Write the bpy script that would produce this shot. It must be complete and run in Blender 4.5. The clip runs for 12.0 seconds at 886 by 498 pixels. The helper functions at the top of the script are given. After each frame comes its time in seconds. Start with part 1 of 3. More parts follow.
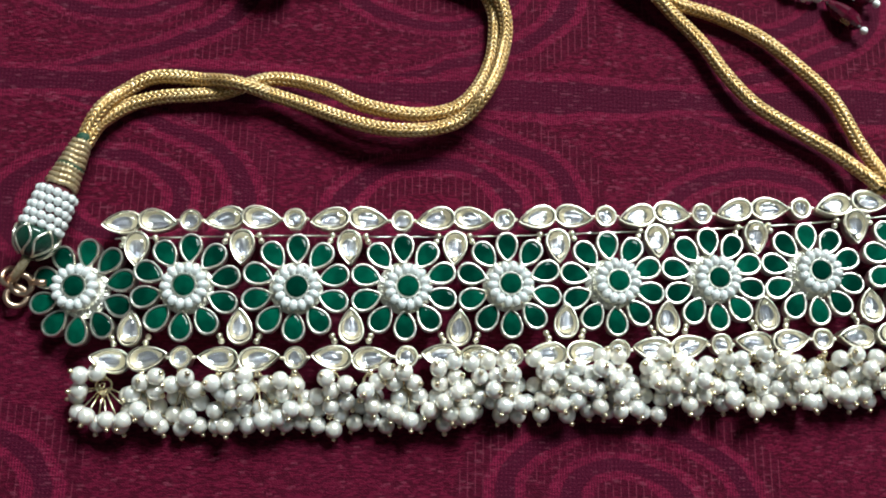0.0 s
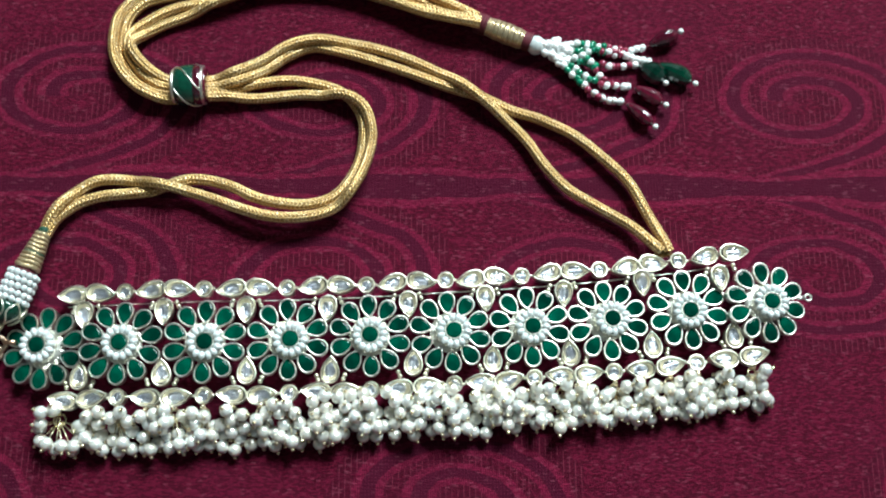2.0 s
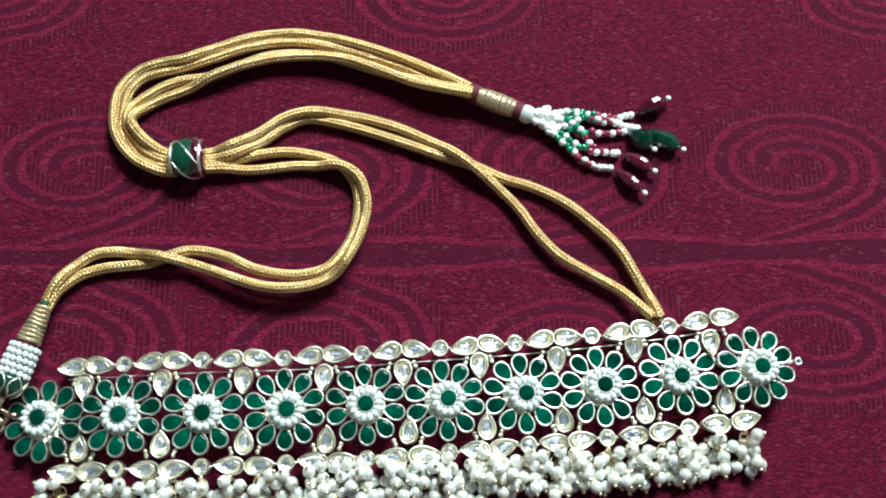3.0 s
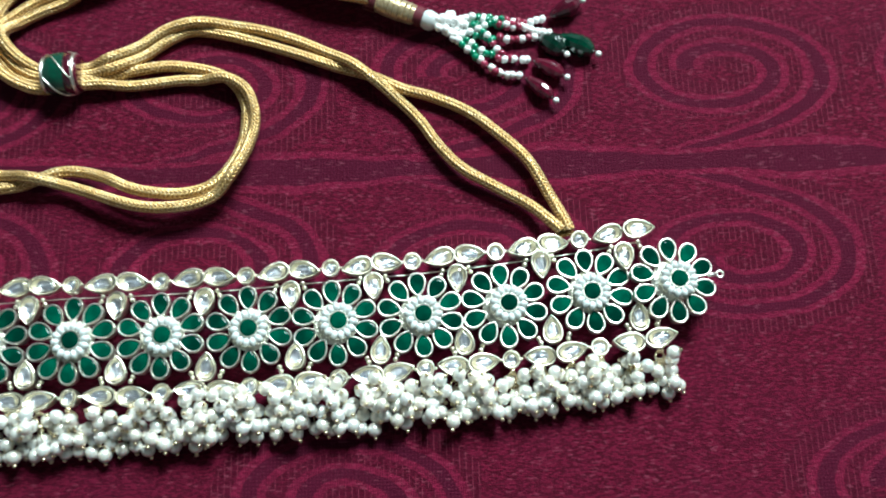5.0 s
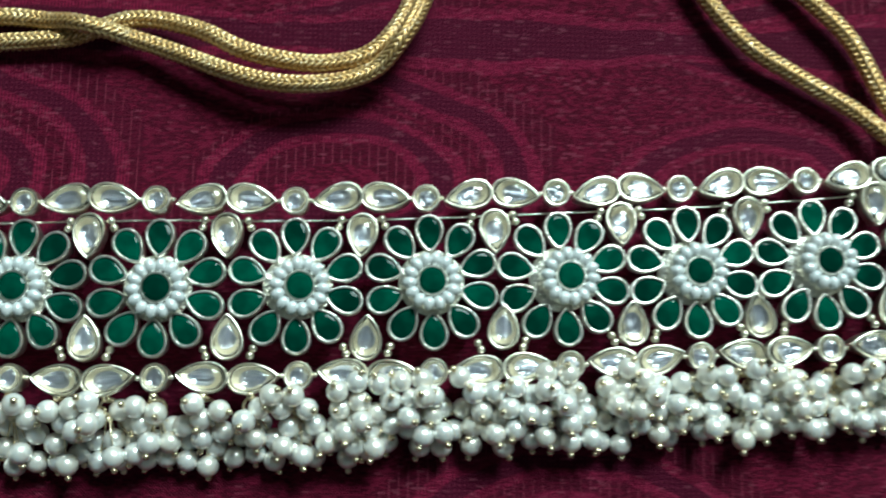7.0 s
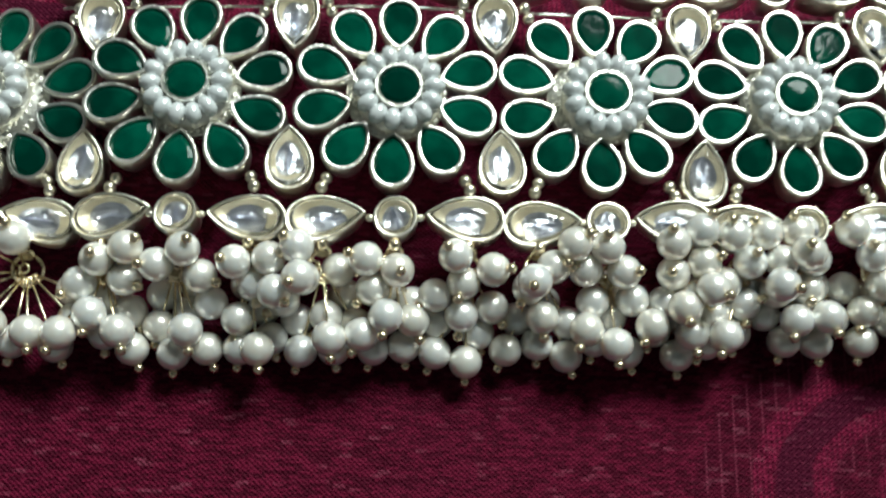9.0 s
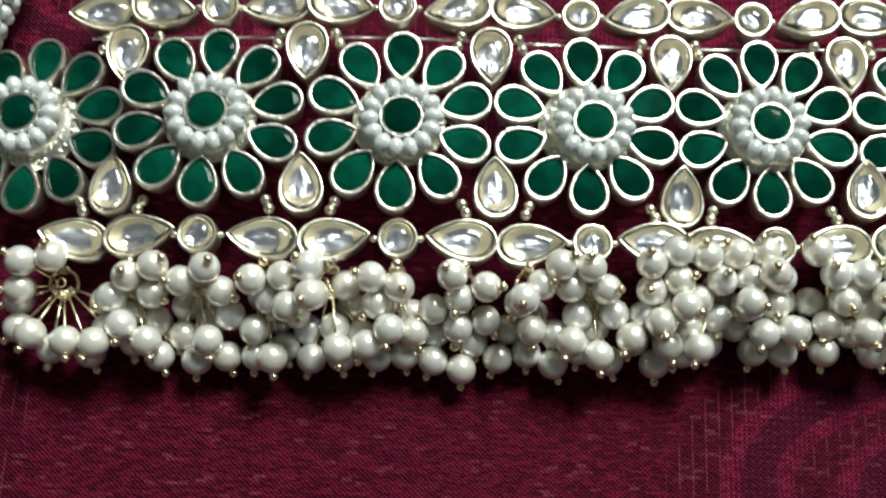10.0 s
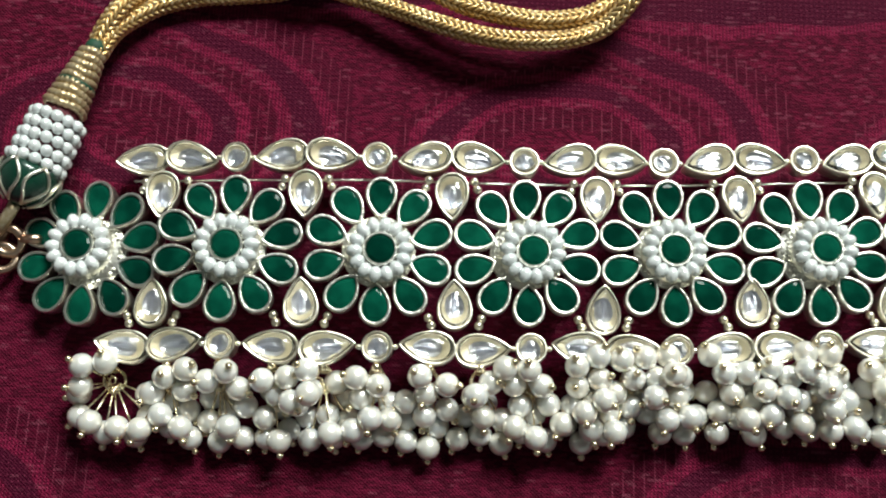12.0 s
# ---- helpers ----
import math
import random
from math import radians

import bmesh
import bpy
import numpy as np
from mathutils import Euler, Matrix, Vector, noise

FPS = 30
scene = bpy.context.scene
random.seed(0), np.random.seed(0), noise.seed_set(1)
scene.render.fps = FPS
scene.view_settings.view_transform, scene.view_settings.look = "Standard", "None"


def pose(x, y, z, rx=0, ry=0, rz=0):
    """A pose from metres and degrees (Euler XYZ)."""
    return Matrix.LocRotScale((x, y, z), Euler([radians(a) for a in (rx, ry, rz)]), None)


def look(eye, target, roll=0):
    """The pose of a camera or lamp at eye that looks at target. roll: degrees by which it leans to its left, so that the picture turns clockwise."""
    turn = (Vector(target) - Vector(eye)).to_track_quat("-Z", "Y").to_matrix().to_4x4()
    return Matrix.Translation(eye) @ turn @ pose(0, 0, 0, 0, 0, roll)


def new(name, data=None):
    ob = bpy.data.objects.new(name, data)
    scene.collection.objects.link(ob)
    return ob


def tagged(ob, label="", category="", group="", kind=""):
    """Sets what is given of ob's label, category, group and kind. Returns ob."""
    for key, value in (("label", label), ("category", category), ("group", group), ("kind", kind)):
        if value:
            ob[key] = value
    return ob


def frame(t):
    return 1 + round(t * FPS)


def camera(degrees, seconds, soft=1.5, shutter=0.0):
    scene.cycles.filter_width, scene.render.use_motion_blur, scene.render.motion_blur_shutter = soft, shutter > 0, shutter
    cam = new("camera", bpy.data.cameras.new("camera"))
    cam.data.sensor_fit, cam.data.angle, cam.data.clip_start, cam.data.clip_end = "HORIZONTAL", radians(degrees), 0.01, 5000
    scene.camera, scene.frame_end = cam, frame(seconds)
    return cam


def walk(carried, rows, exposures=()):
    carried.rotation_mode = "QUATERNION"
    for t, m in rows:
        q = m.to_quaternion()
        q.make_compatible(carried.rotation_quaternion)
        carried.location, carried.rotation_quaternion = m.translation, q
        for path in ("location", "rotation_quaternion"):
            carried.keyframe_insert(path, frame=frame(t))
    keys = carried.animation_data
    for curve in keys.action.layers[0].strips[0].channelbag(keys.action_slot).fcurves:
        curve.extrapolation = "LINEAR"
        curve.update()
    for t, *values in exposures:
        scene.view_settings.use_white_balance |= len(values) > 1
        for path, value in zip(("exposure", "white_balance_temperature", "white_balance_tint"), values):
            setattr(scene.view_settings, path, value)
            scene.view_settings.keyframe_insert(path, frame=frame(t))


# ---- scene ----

MM = 0.001

# camera and its walk
cam = camera(50.0, 12.0, soft=2.0, shutter=0.4)
ROWS = [
    (0.0, 0.0564, -0.0343, 0.1752, 13.43, -3.00, -1.43),
    (0.5, 0.0550, -0.0353, 0.1746, 13.53, -3.14, -1.41),
    (1.0, 0.0594, -0.0357, 0.1888, 13.11, -2.56, -1.27),
    (1.5, 0.0740, -0.0406, 0.2152, 13.68, -2.10, -1.74),
    (2.0, 0.0878, -0.0403, 0.2298, 15.08, -1.62, -2.55),
    (2.5, 0.0876, -0.0328, 0.2366, 16.18, -1.53, -3.18),
    (2.7, 0.0884, -0.0310, 0.2366, 16.58, -1.43, -3.13),
    (4.3, 0.1101, -0.0533, 0.2315, 17.93, 0.22, -3.33),
    (4.5, 0.1133, -0.0527, 0.2314, 17.53, 0.14, -3.68),
    (5.0, 0.1180, -0.0473, 0.2138, 16.61, -0.17, -4.13),
    (5.5, 0.1033, -0.0347, 0.1889, 14.77, -1.35, -4.34),
    (6.0, 0.0857, -0.0252, 0.1608, 13.04, -1.67, -2.90),
    (6.5, 0.0794, -0.0200, 0.1468, 10.80, -1.94, -1.84),
    (7.0, 0.0745, -0.0197, 0.1408, 9.96, -2.13, -1.50),
    (7.5, 0.0549, -0.0180, 0.1248, 9.36, -3.62, -1.18),
    (7.7, 0.0513, -0.0162, 0.1254, 8.21, -3.81, -0.89),
    (9.3, 0.0403, -0.0435, 0.0852, 17.40, -1.80, -0.32),
    (9.5, 0.0402, -0.0420, 0.0880, 16.10, -1.90, -0.24),
    (10.0, 0.0421, -0.0372, 0.0986, 13.81, -1.30, 0.05),
    (10.5, 0.0417, -0.0299, 0.1091, 13.18, -0.67, 0.13),
    (11.0, 0.0414, -0.0286, 0.1187, 13.16, -1.13, -0.02),
    (11.5, 0.0423, -0.0279, 0.1232, 13.28, -1.17, -0.01),
    (12.0, 0.0464, -0.0295, 0.1268, 13.43, -0.76, -0.03),
]
EXPOSURES = [(0.0, -0.06, 6580, 8), (1.0, -0.03, 6450, 6), (2.0, 0.1, 6220, 2), (2.7, 0.2, 6200, 0), (4.3, 0.27, 6200, 0), (5.2, 0.25, 6150, -3), (5.8, -0.1, 6150, -6), (6.5, -0.38, 6050, -7), (7.7, -0.36, 6100, -6),
             (9.3, -0.36, 6800, 6), (10.5, -0.27, 7050, 7), (12.0, -0.1, 7000, 9)]
walk(cam, [(t, pose(x, y, z, rx, ry, rz)) for t, x, y, z, rx, ry, rz in ROWS], EXPOSURES)

# world and light: evening room lit by one square lamp high on the north side
world = bpy.data.worlds.new("world")
scene.world = world
world.use_nodes = True
wn = world.node_tree.nodes
sky = wn.new("ShaderNodeTexSky")
sky.sky_type, sky.sun_disc = "NISHITA", False
sky.sun_elevation, sky.sun_rotation = radians(40), radians(160)
world.node_tree.links.new(sky.outputs[0], wn["Background"].inputs[0])
wn["Background"].inputs[1].default_value = 0.05


def area_lamp(name, place, target, sx, sy, watts, colour):
    lamp = bpy.data.lights.new(name, "AREA")
    lamp.shape, lamp.size, lamp.size_y, lamp.energy, lamp.color = "RECTANGLE", sx, sy, watts, colour
    ob = new(name, lamp)
    ob.matrix_world = look(place, target)
    return ob


area_lamp("panel_light", (0.66, 1.12, 1.32), (0.09, 0.0, 0.0), 0.72, 0.56, 66, (0.91, 1.0, 1.01))


# materials
class Nodes:
    """A small shorthand for building one node material."""

    def __init__(self, name):
        self.mat = bpy.data.materials.new(name)
        self.mat.use_nodes = True
        self.tree = self.mat.node_tree
        self.bsdf = self.tree.nodes["Principled BSDF"]

    def put(self, socket, value):
        if isinstance(value, (int, float, tuple, list)):
            socket.default_value = value
        else:
            self.tree.links.new(value, socket)

    def node(self, kind, out=0, **inputs):
        n = self.tree.nodes.new(kind)
        for key, value in inputs.items():
            self.put(n.inputs[key], value)
        return n.outputs[out]

    def m(self, op, a, b=0.0, c=0.0):
        n = self.tree.nodes.new("ShaderNodeMath")
        n.operation = op
        for s, v in zip(n.inputs, (a, b, c)):
            self.put(s, v)
        return n.outputs[0]

    def step(self, value, lo, hi):
        n = self.tree.nodes.new("ShaderNodeMapRange")
        n.interpolation_type = "SMOOTHSTEP"
        for s, v in zip(n.inputs, (value, lo, hi, 0.0, 1.0)):
            self.put(s, v)
        return n.outputs[0]

    def mix(self, fac, a, b):
        n = self.tree.nodes.new("ShaderNodeMix")
        n.data_type = "RGBA"
        for s, v in ((n.inputs[0], fac), (n.inputs[6], a), (n.inputs[7], b)):
            self.put(s, v if not isinstance(v, tuple) else (*v, 1.0)[:4])
        return n.outputs[2]

    def mapped(self, scale, out="Object", rot=(0, 0, 0)):
        tc = self.tree.nodes.new("ShaderNodeTexCoord").outputs[out]
        n = self.tree.nodes.new("ShaderNodeMapping")
        n.inputs["Scale"].default_value = scale
        n.inputs["Rotation"].default_value = rot
        self.tree.links.new(tc, n.inputs["Vector"])
        return n.outputs[0]

    def noise(self, scale, detail=2.0, vec=None, out=0):
        n = self.tree.nodes.new("ShaderNodeTexNoise")
        n.inputs["Scale"].default_value, n.inputs["Detail"].default_value = scale, detail
        self.tree.links.new(vec if vec is not None else self.mapped((1, 1, 1)), n.inputs["Vector"])
        return n.outputs[out]

    def random(self):
        return self.tree.nodes.new("ShaderNodeObjectInfo").outputs["Random"]

    def bump(self, height, strength, distance):
        n = self.tree.nodes.new("ShaderNodeBump")
        n.inputs["Strength"].default_value, n.inputs["Distance"].default_value = strength, distance
        self.tree.links.new(height, n.inputs["Height"])
        self.put(self.bsdf.inputs["Normal"], n.outputs[0])

    def set(self, **values):
        for key, value in values.items():
            key = key.replace("_", " ")
            if isinstance(value, tuple) and len(value) == 3:
                value = (*value, 1.0)
            self.put(self.bsdf.inputs[key], value)
        return self.mat


def metal(name, a, b, rough, bump=0.15):
    n = Nodes(name)
    big, fine = n.noise(260, 2), n.noise(1300, 2)
    n.bump(fine, bump, 0.0002)
    return n.set(Base_Color=n.mix(n.step(big, 0.35, 0.7), a, b), Metallic=1.0, Roughness=n.m("ADD", rough, n.m("MULTIPLY", big, 0.14)))


def pearl_paint(name, a, b, rough, coat, lustre):
    n = Nodes(name)
    grain = n.noise(1500, 3)
    tint = n.mix(n.random(), a, b)
    n.bump(grain, 0.01, 0.00005)
    return n.set(Base_Color=n.mix(n.m("MULTIPLY", n.noise(420, 2), 0.12), tint, (0.62, 0.56, 0.45)), Roughness=n.m("ADD", rough, n.m("MULTIPLY", grain, 0.08)),
                 Metallic=lustre, Coat_Weight=coat, Coat_Roughness=0.1, Coat_IOR=1.9, Specular_IOR_Level=0.6)


def gloss_paint(name, a, b, rough, coat=0.6, scale=500):
    n = Nodes(name)
    g = n.noise(scale, 3)
    n.bump(n.noise(900, 2), 0.08, 0.0002)
    tone = n.m("ADD", n.m("MULTIPLY", g, 0.7), n.m("MULTIPLY", n.random(), 0.3))
    return n.set(Base_Color=n.mix(n.step(tone, 0.3, 0.85), a, b), Roughness=rough, Coat_Weight=coat, Coat_Roughness=0.06)


GOLD = metal("pale_gold_plate", (0.93, 0.86, 0.70), (0.94, 0.91, 0.82), 0.27, 0.45)
SILVER = metal("silver_gilt_rim", (0.93, 0.90, 0.80), (0.94, 0.93, 0.89), 0.27, 0.45)
FOIL = metal("champagne_foil", (0.26, 0.225, 0.15), (0.34, 0.305, 0.225), 0.24, 0.2)
FOIL.node_tree.nodes["Principled BSDF"].inputs["Metallic"].default_value = 0.3
MIRROR = metal("silver_foil", (0.78, 0.78, 0.79), (0.62, 0.65, 0.74), 0.12, 0.5)
MIRROR.node_tree.nodes["Principled BSDF"].inputs["Metallic"].default_value = 0.93
WIRE = metal("gold_wire", (0.91, 0.77, 0.52), (0.88, 0.77, 0.57), 0.2)
PEARL = pearl_paint("pearl_lacquer", (0.95, 0.90, 0.81), (0.92, 0.92, 0.89), 0.27, 1.0, 0.42)
PEARL.node_tree.nodes["Principled BSDF"].inputs["Subsurface Weight"].default_value = 0.7
PEARL.node_tree.nodes["Principled BSDF"].inputs["Subsurface Radius"].default_value = (1.0, 0.92, 0.84)
PEARL.node_tree.nodes["Principled BSDF"].inputs["Subsurface Scale"].default_value = 0.0011
SEED = pearl_paint("white_seed_bead", (0.74, 0.77, 0.77), (0.68, 0.73, 0.74), 0.2, 0.9, 0.08)
TASSEL_WHITE = pearl_paint("opaque_white_bead", (0.93, 0.93, 0.92), (0.88, 0.90, 0.91), 0.22, 0.5, 0.05)
EMERALD = gloss_paint("emerald_glass", (0.0, 0.022, 0.014), (0.001, 0.085, 0.050), 0.07, 0.0, 300)
EMERALD.node_tree.nodes["Principled BSDF"].inputs["Specular IOR Level"].default_value = 0.09
ENAMEL = gloss_paint("green_enamel", (0.002, 0.030, 0.018), (0.005, 0.07, 0.04), 0.25)
RUBY = gloss_paint("ruby_glass", (0.05, 0.003, 0.012), (0.16, 0.008, 0.03), 0.08, 1.0)
BOTTLE = gloss_paint("bottle_green_glass", (0.001, 0.016, 0.010), (0.002, 0.05, 0.026), 0.06, 1.0)
RED_BEAD = gloss_paint("red_seed_bead", (0.20, 0.014, 0.04), (0.32, 0.035, 0.08), 0.2)
GREEN_BEAD = gloss_paint("green_seed_bead", (0.004, 0.14, 0.07), (0.01, 0.22, 0.12), 0.2)
MAROON = gloss_paint("maroon_thread", (0.09, 0.008, 0.016), (0.16, 0.012, 0.03), 0.7, 0.0)
GREEN_THREAD = gloss_paint("green_thread", (0.004, 0.03, 0.014), (0.006, 0.06, 0.03), 0.7, 0.0)
PLASTER = gloss_paint("wall_plaster", (0.18, 0.19, 0.19), (0.22, 0.23, 0.23), 0.8, 0.0, 6)


def clear_stone():
    n = Nodes("clear_crystal")
    n.bump(n.noise(420, 1), 0.08, 0.0003)
    return n.set(Base_Color=(0.985, 0.98, 0.96), Roughness=0.02, Transmission_Weight=1.0, IOR=1.52)


CRYSTAL = clear_stone()


def zari_cord():
    """Gold thread with fine lengthwise filaments; the colour follows the braid's relief, shaded darker in its creases.
    """
    n = Nodes("gold_zari_braid")
    uv = n.tree.nodes.new("ShaderNodeTexCoord").outputs["UV"]
    mp = n.tree.nodes.new("ShaderNodeMapping")
    mp.inputs["Scale"].default_value = (40.0, 1.2, 1.0)
    n.tree.links.new(uv, mp.inputs["Vector"])
    fila = n.noise(6.0, 2, mp.outputs[0])
    spark = n.noise(2600, 1)
    tone = n.mix(n.step(fila, 0.3, 0.7), (0.50, 0.30, 0.10), (0.84, 0.57, 0.25))
    tone = n.mix(n.step(n.noise(130, 2), 0.5, 0.75), tone, (0.80, 0.60, 0.30))
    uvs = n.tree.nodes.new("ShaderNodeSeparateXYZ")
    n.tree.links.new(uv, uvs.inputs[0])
    # crease shade put into the colour: darker between stitches and columns
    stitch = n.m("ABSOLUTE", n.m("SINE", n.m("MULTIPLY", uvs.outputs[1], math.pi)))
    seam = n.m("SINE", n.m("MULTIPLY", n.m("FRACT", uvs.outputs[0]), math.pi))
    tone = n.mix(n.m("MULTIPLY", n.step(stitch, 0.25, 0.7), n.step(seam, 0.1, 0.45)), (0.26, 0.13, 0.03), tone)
    # glints of the metal thread painted on as pale specks
    tone = n.mix(n.m("MULTIPLY", n.step(spark, 0.58, 0.70), 0.75), tone, (1.0, 0.86, 0.62))
    n.bump(spark, 0.5, 0.0002)
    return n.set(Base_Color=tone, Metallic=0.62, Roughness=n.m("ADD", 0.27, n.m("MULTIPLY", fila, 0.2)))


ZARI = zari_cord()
COPPER = metal("rose_copper", (0.66, 0.44, 0.32), (0.74, 0.56, 0.42), 0.24)
THREAD = gloss_paint("dull_gold_thread", (0.50, 0.38, 0.22), (0.92, 0.82, 0.64), 0.3, 0.0, 1500)
THREAD.node_tree.nodes["Principled BSDF"].inputs["Metallic"].default_value = 0.6


def brocade():
    """Maroon jacquard: rows of flattened spirals in pairs, with wavering streams between, hatched and dotted fillings."""
    n = Nodes("maroon_jacquard")
    pos = n.mapped((1000, 1000, 1000), rot=(0, 0, radians(2.3)))
    sep = n.tree.nodes.new("ShaderNodeSeparateXYZ")
    n.tree.links.new(pos, sep.inputs[0])
    wob = n.noise(0.09, 2, pos)
    x = n.m("ADD", sep.outputs[0], n.m("MULTIPLY", n.m("SUBTRACT", wob, 0.5), 3.0))
    y = n.m("ADD", sep.outputs[1], n.m("MULTIPLY", n.m("SUBTRACT", n.noise(0.11, 1, pos), 0.5), 2.0))
    PX, PY = 63.3, 102.0
    v = n.m("DIVIDE", n.m("SUBTRACT", y, 41.9), PY)
    row = n.m("ROUND", v)
    u = n.m("SUBTRACT", n.m("DIVIDE", n.m("SUBTRACT", x, 66.0), PX), n.m("MULTIPLY", n.m("PINGPONG", row, 1.0), 0.5))
    xl = n.m("MULTIPLY", n.m("SUBTRACT", n.m("FRACT", n.m("ADD", u, 0.5)), 0.5), PX)
    yl = n.m("MULTIPLY", n.m("SUBTRACT", v, row), PY)
    kept = n.m("SUBTRACT", 1.0, n.m("MULTIPLY", n.m("PINGPONG", row, 1.0), n.m("PINGPONG", n.m("ROUND", u), 1.0)))
    ya = n.m("ABSOLUTE", yl)
    ey = n.m("MULTIPLY", n.m("SUBTRACT", ya, 24.3), 1.72)
    r = n.m("SQRT", n.m("ADD", n.m("MULTIPLY", xl, xl), n.m("MULTIPLY", ey, ey)))
    th = n.m("DIVIDE", n.m("ARCTAN2", ey, xl), 2 * math.pi)
    # one arm of not quite two turns, whose outer end leaves for the stream
    PITCH, FIRST = 12.0, 13.5
    low = n.m("MAXIMUM", n.m("SUBTRACT", -0.13, th), 0.0)
    coil = n.m("SUBTRACT", n.m("ADD", n.m("DIVIDE", r, PITCH), th), FIRST / PITCH)
    outer = n.step(coil, 0.46, 0.5)
    leave = n.m("MULTIPLY", n.m("MULTIPLY", n.m("POWER", low, 3.0), 2250.0 / PITCH), outer)
    arm = n.m("SUBTRACT", coil, leave)
    valid = n.m("SUBTRACT", 1.0, n.m("MULTIPLY", outer, n.m("SUBTRACT", 1.0, n.step(arm, 0.5, 0.56))))
    valid = n.m("MULTIPLY", valid, kept)
    turn_no = n.m("ROUND", arm)
    ph = n.m("ADD", n.m("SUBTRACT", arm, turn_no), 0.5)
    inside = n.m("MULTIPLY", n.step(turn_no, -0.6, -0.4), n.m("SUBTRACT", 1.0, n.step(turn_no, 1.4, 1.6)))
    inside = n.m("MULTIPLY", inside, valid)
    # the stream between the two spirals of a pair
    lens = n.m("ADD", 2.7, n.m("MULTIPLY", n.m("COSINE", n.m("MULTIPLY", n.m("ADD", xl, 12.0), 2 * math.pi / PX)), -0.8))
    sph = n.m("DIVIDE", ya, lens)
    stream = n.m("SUBTRACT", 1.0, n.step(sph, 1.62, 1.64))
    band = lambda p, lo, hi: n.m("MULTIPLY", n.step(p, lo - 0.02, lo + 0.02), n.m("SUBTRACT", 1.0, n.step(p, hi - 0.02, hi + 0.02)))
    in_stream = stream
    inside = n.m("MULTIPLY", inside, n.m("SUBTRACT", 1.0, stream))
    bright = n.m("ADD", n.m("MULTIPLY", inside, n.m("ADD", band(ph, 0.155, 0.345), band(ph, 0.655, 0.845))),
                 n.m("MULTIPLY", in_stream, band(sph, 1.0, 1.6)))
    dark = n.m("ADD", n.m("MULTIPLY", inside, band(ph, 0.345, 0.655)), n.m("MULTIPLY", in_stream, band(sph, -0.1, 1.0)))
    near = n.m("MULTIPLY", n.m("MULTIPLY", valid, n.step(arm, -0.85, -0.8)), n.m("SUBTRACT", 1.0, n.step(arm, 1.75, 1.8)))
    hatch_zone = n.m("MULTIPLY", n.m("SUBTRACT", 1.0, n.m("ADD", bright, dark)), near)
    # threads
    X, Y = sep.outputs[0], sep.outputs[1]
    line = n.step(n.m("ABSOLUTE", n.m("SUBTRACT", n.m("FRACT", n.m("DIVIDE", X, 1.4)), 0.5)), 0.42, 0.47)
    warp = n.m("SINE", n.m("MULTIPLY", X, 2 * math.pi / 0.52))
    weft = n.m("SINE", n.m("MULTIPLY", Y, 2 * math.pi / 0.46))
    dots = n.step(n.m("MULTIPLY", n.m("SINE", n.m("MULTIPLY", n.m("ADD", X, Y), math.pi / 0.78)), n.m("SINE", n.m("MULTIPLY", n.m("SUBTRACT", X, Y), math.pi / 0.78))), 0.45, 0.85)
    dash_map = n.tree.nodes.new("ShaderNodeMapping")
    dash_map.inputs["Scale"].default_value = (1.3, 4.0, 1.0)
    n.tree.links.new(pos, dash_map.inputs["Vector"])
    # short weft floats, row by row
    pick = n.m("FLOOR", n.m("DIVIDE", Y, 0.34))
    cell = n.m("FLOOR", n.m("ADD", n.m("DIVIDE", X, 1.1), n.m("MULTIPLY", n.m("FRACT", n.m("MULTIPLY", pick, 0.618)), 7.0)))
    both = n.node("ShaderNodeCombineXYZ", X=cell, Y=pick)
    white = n.tree.nodes.new("ShaderNodeTexWhiteNoise")
    white.noise_dimensions = "2D"
    n.tree.links.new(both, white.inputs["Vector"])
    dash = n.m("ADD", n.m("MULTIPLY", n.noise(1.0, 3, dash_map.outputs[0]), 0.70), n.m("MULTIPLY", white.outputs["Value"], 0.30))
    fleck = n.m("MULTIPLY", n.step(white.outputs["Value"], 0.90, 0.93), n.step(n.noise(0.35, 1, pos), 0.4, 0.6))
    wear = n.noise(0.03, 3, pos)
    ground_tone = n.mix(n.step(dash, 0.40, 0.60), (0.055, 0.0019, 0.0112), (0.126, 0.0054, 0.0256))
    hatch_tone = n.mix(n.m("MULTIPLY", line, n.step(n.noise(0.5, 1, pos), 0.25, 0.5)), n.mix(0.5, ground_tone, (0.045, 0.0015, 0.010)), (0.18, 0.025, 0.053))
    bright_tone = n.mix(n.step(n.m("ADD", dash, n.m("MULTIPLY", warp, 0.14)), 0.32, 0.70), (0.078, 0.0026, 0.0165), (0.200, 0.0102, 0.0428))
    dark_tone = n.mix(dots, (0.057, 0.0027, 0.0155), (0.110, 0.0112, 0.032))
    tone = n.mix(hatch_zone, ground_tone, hatch_tone)
    tone = n.mix(n.m("MINIMUM", bright, 1.0), tone, bright_tone)
    tone = n.mix(n.m("MINIMUM", dark, 1.0), tone, dark_tone)
    tone = n.mix(n.m("MULTIPLY", fleck, 0.34), tone, (0.2344, 0.06185, 0.09719))
    tone = n.mix(n.m("MULTIPLY", n.step(wear, 0.4, 0.7), 0.25), tone, (0.08593, 0.005301, 0.02298))
    thread = n.m("ADD", n.m("MULTIPLY", n.m("MULTIPLY", warp, weft), 0.45), n.m("ADD", n.m("MULTIPLY", dash, 2.4), n.m("MULTIPLY", n.noise(2.6, 2, pos), 1.6)))
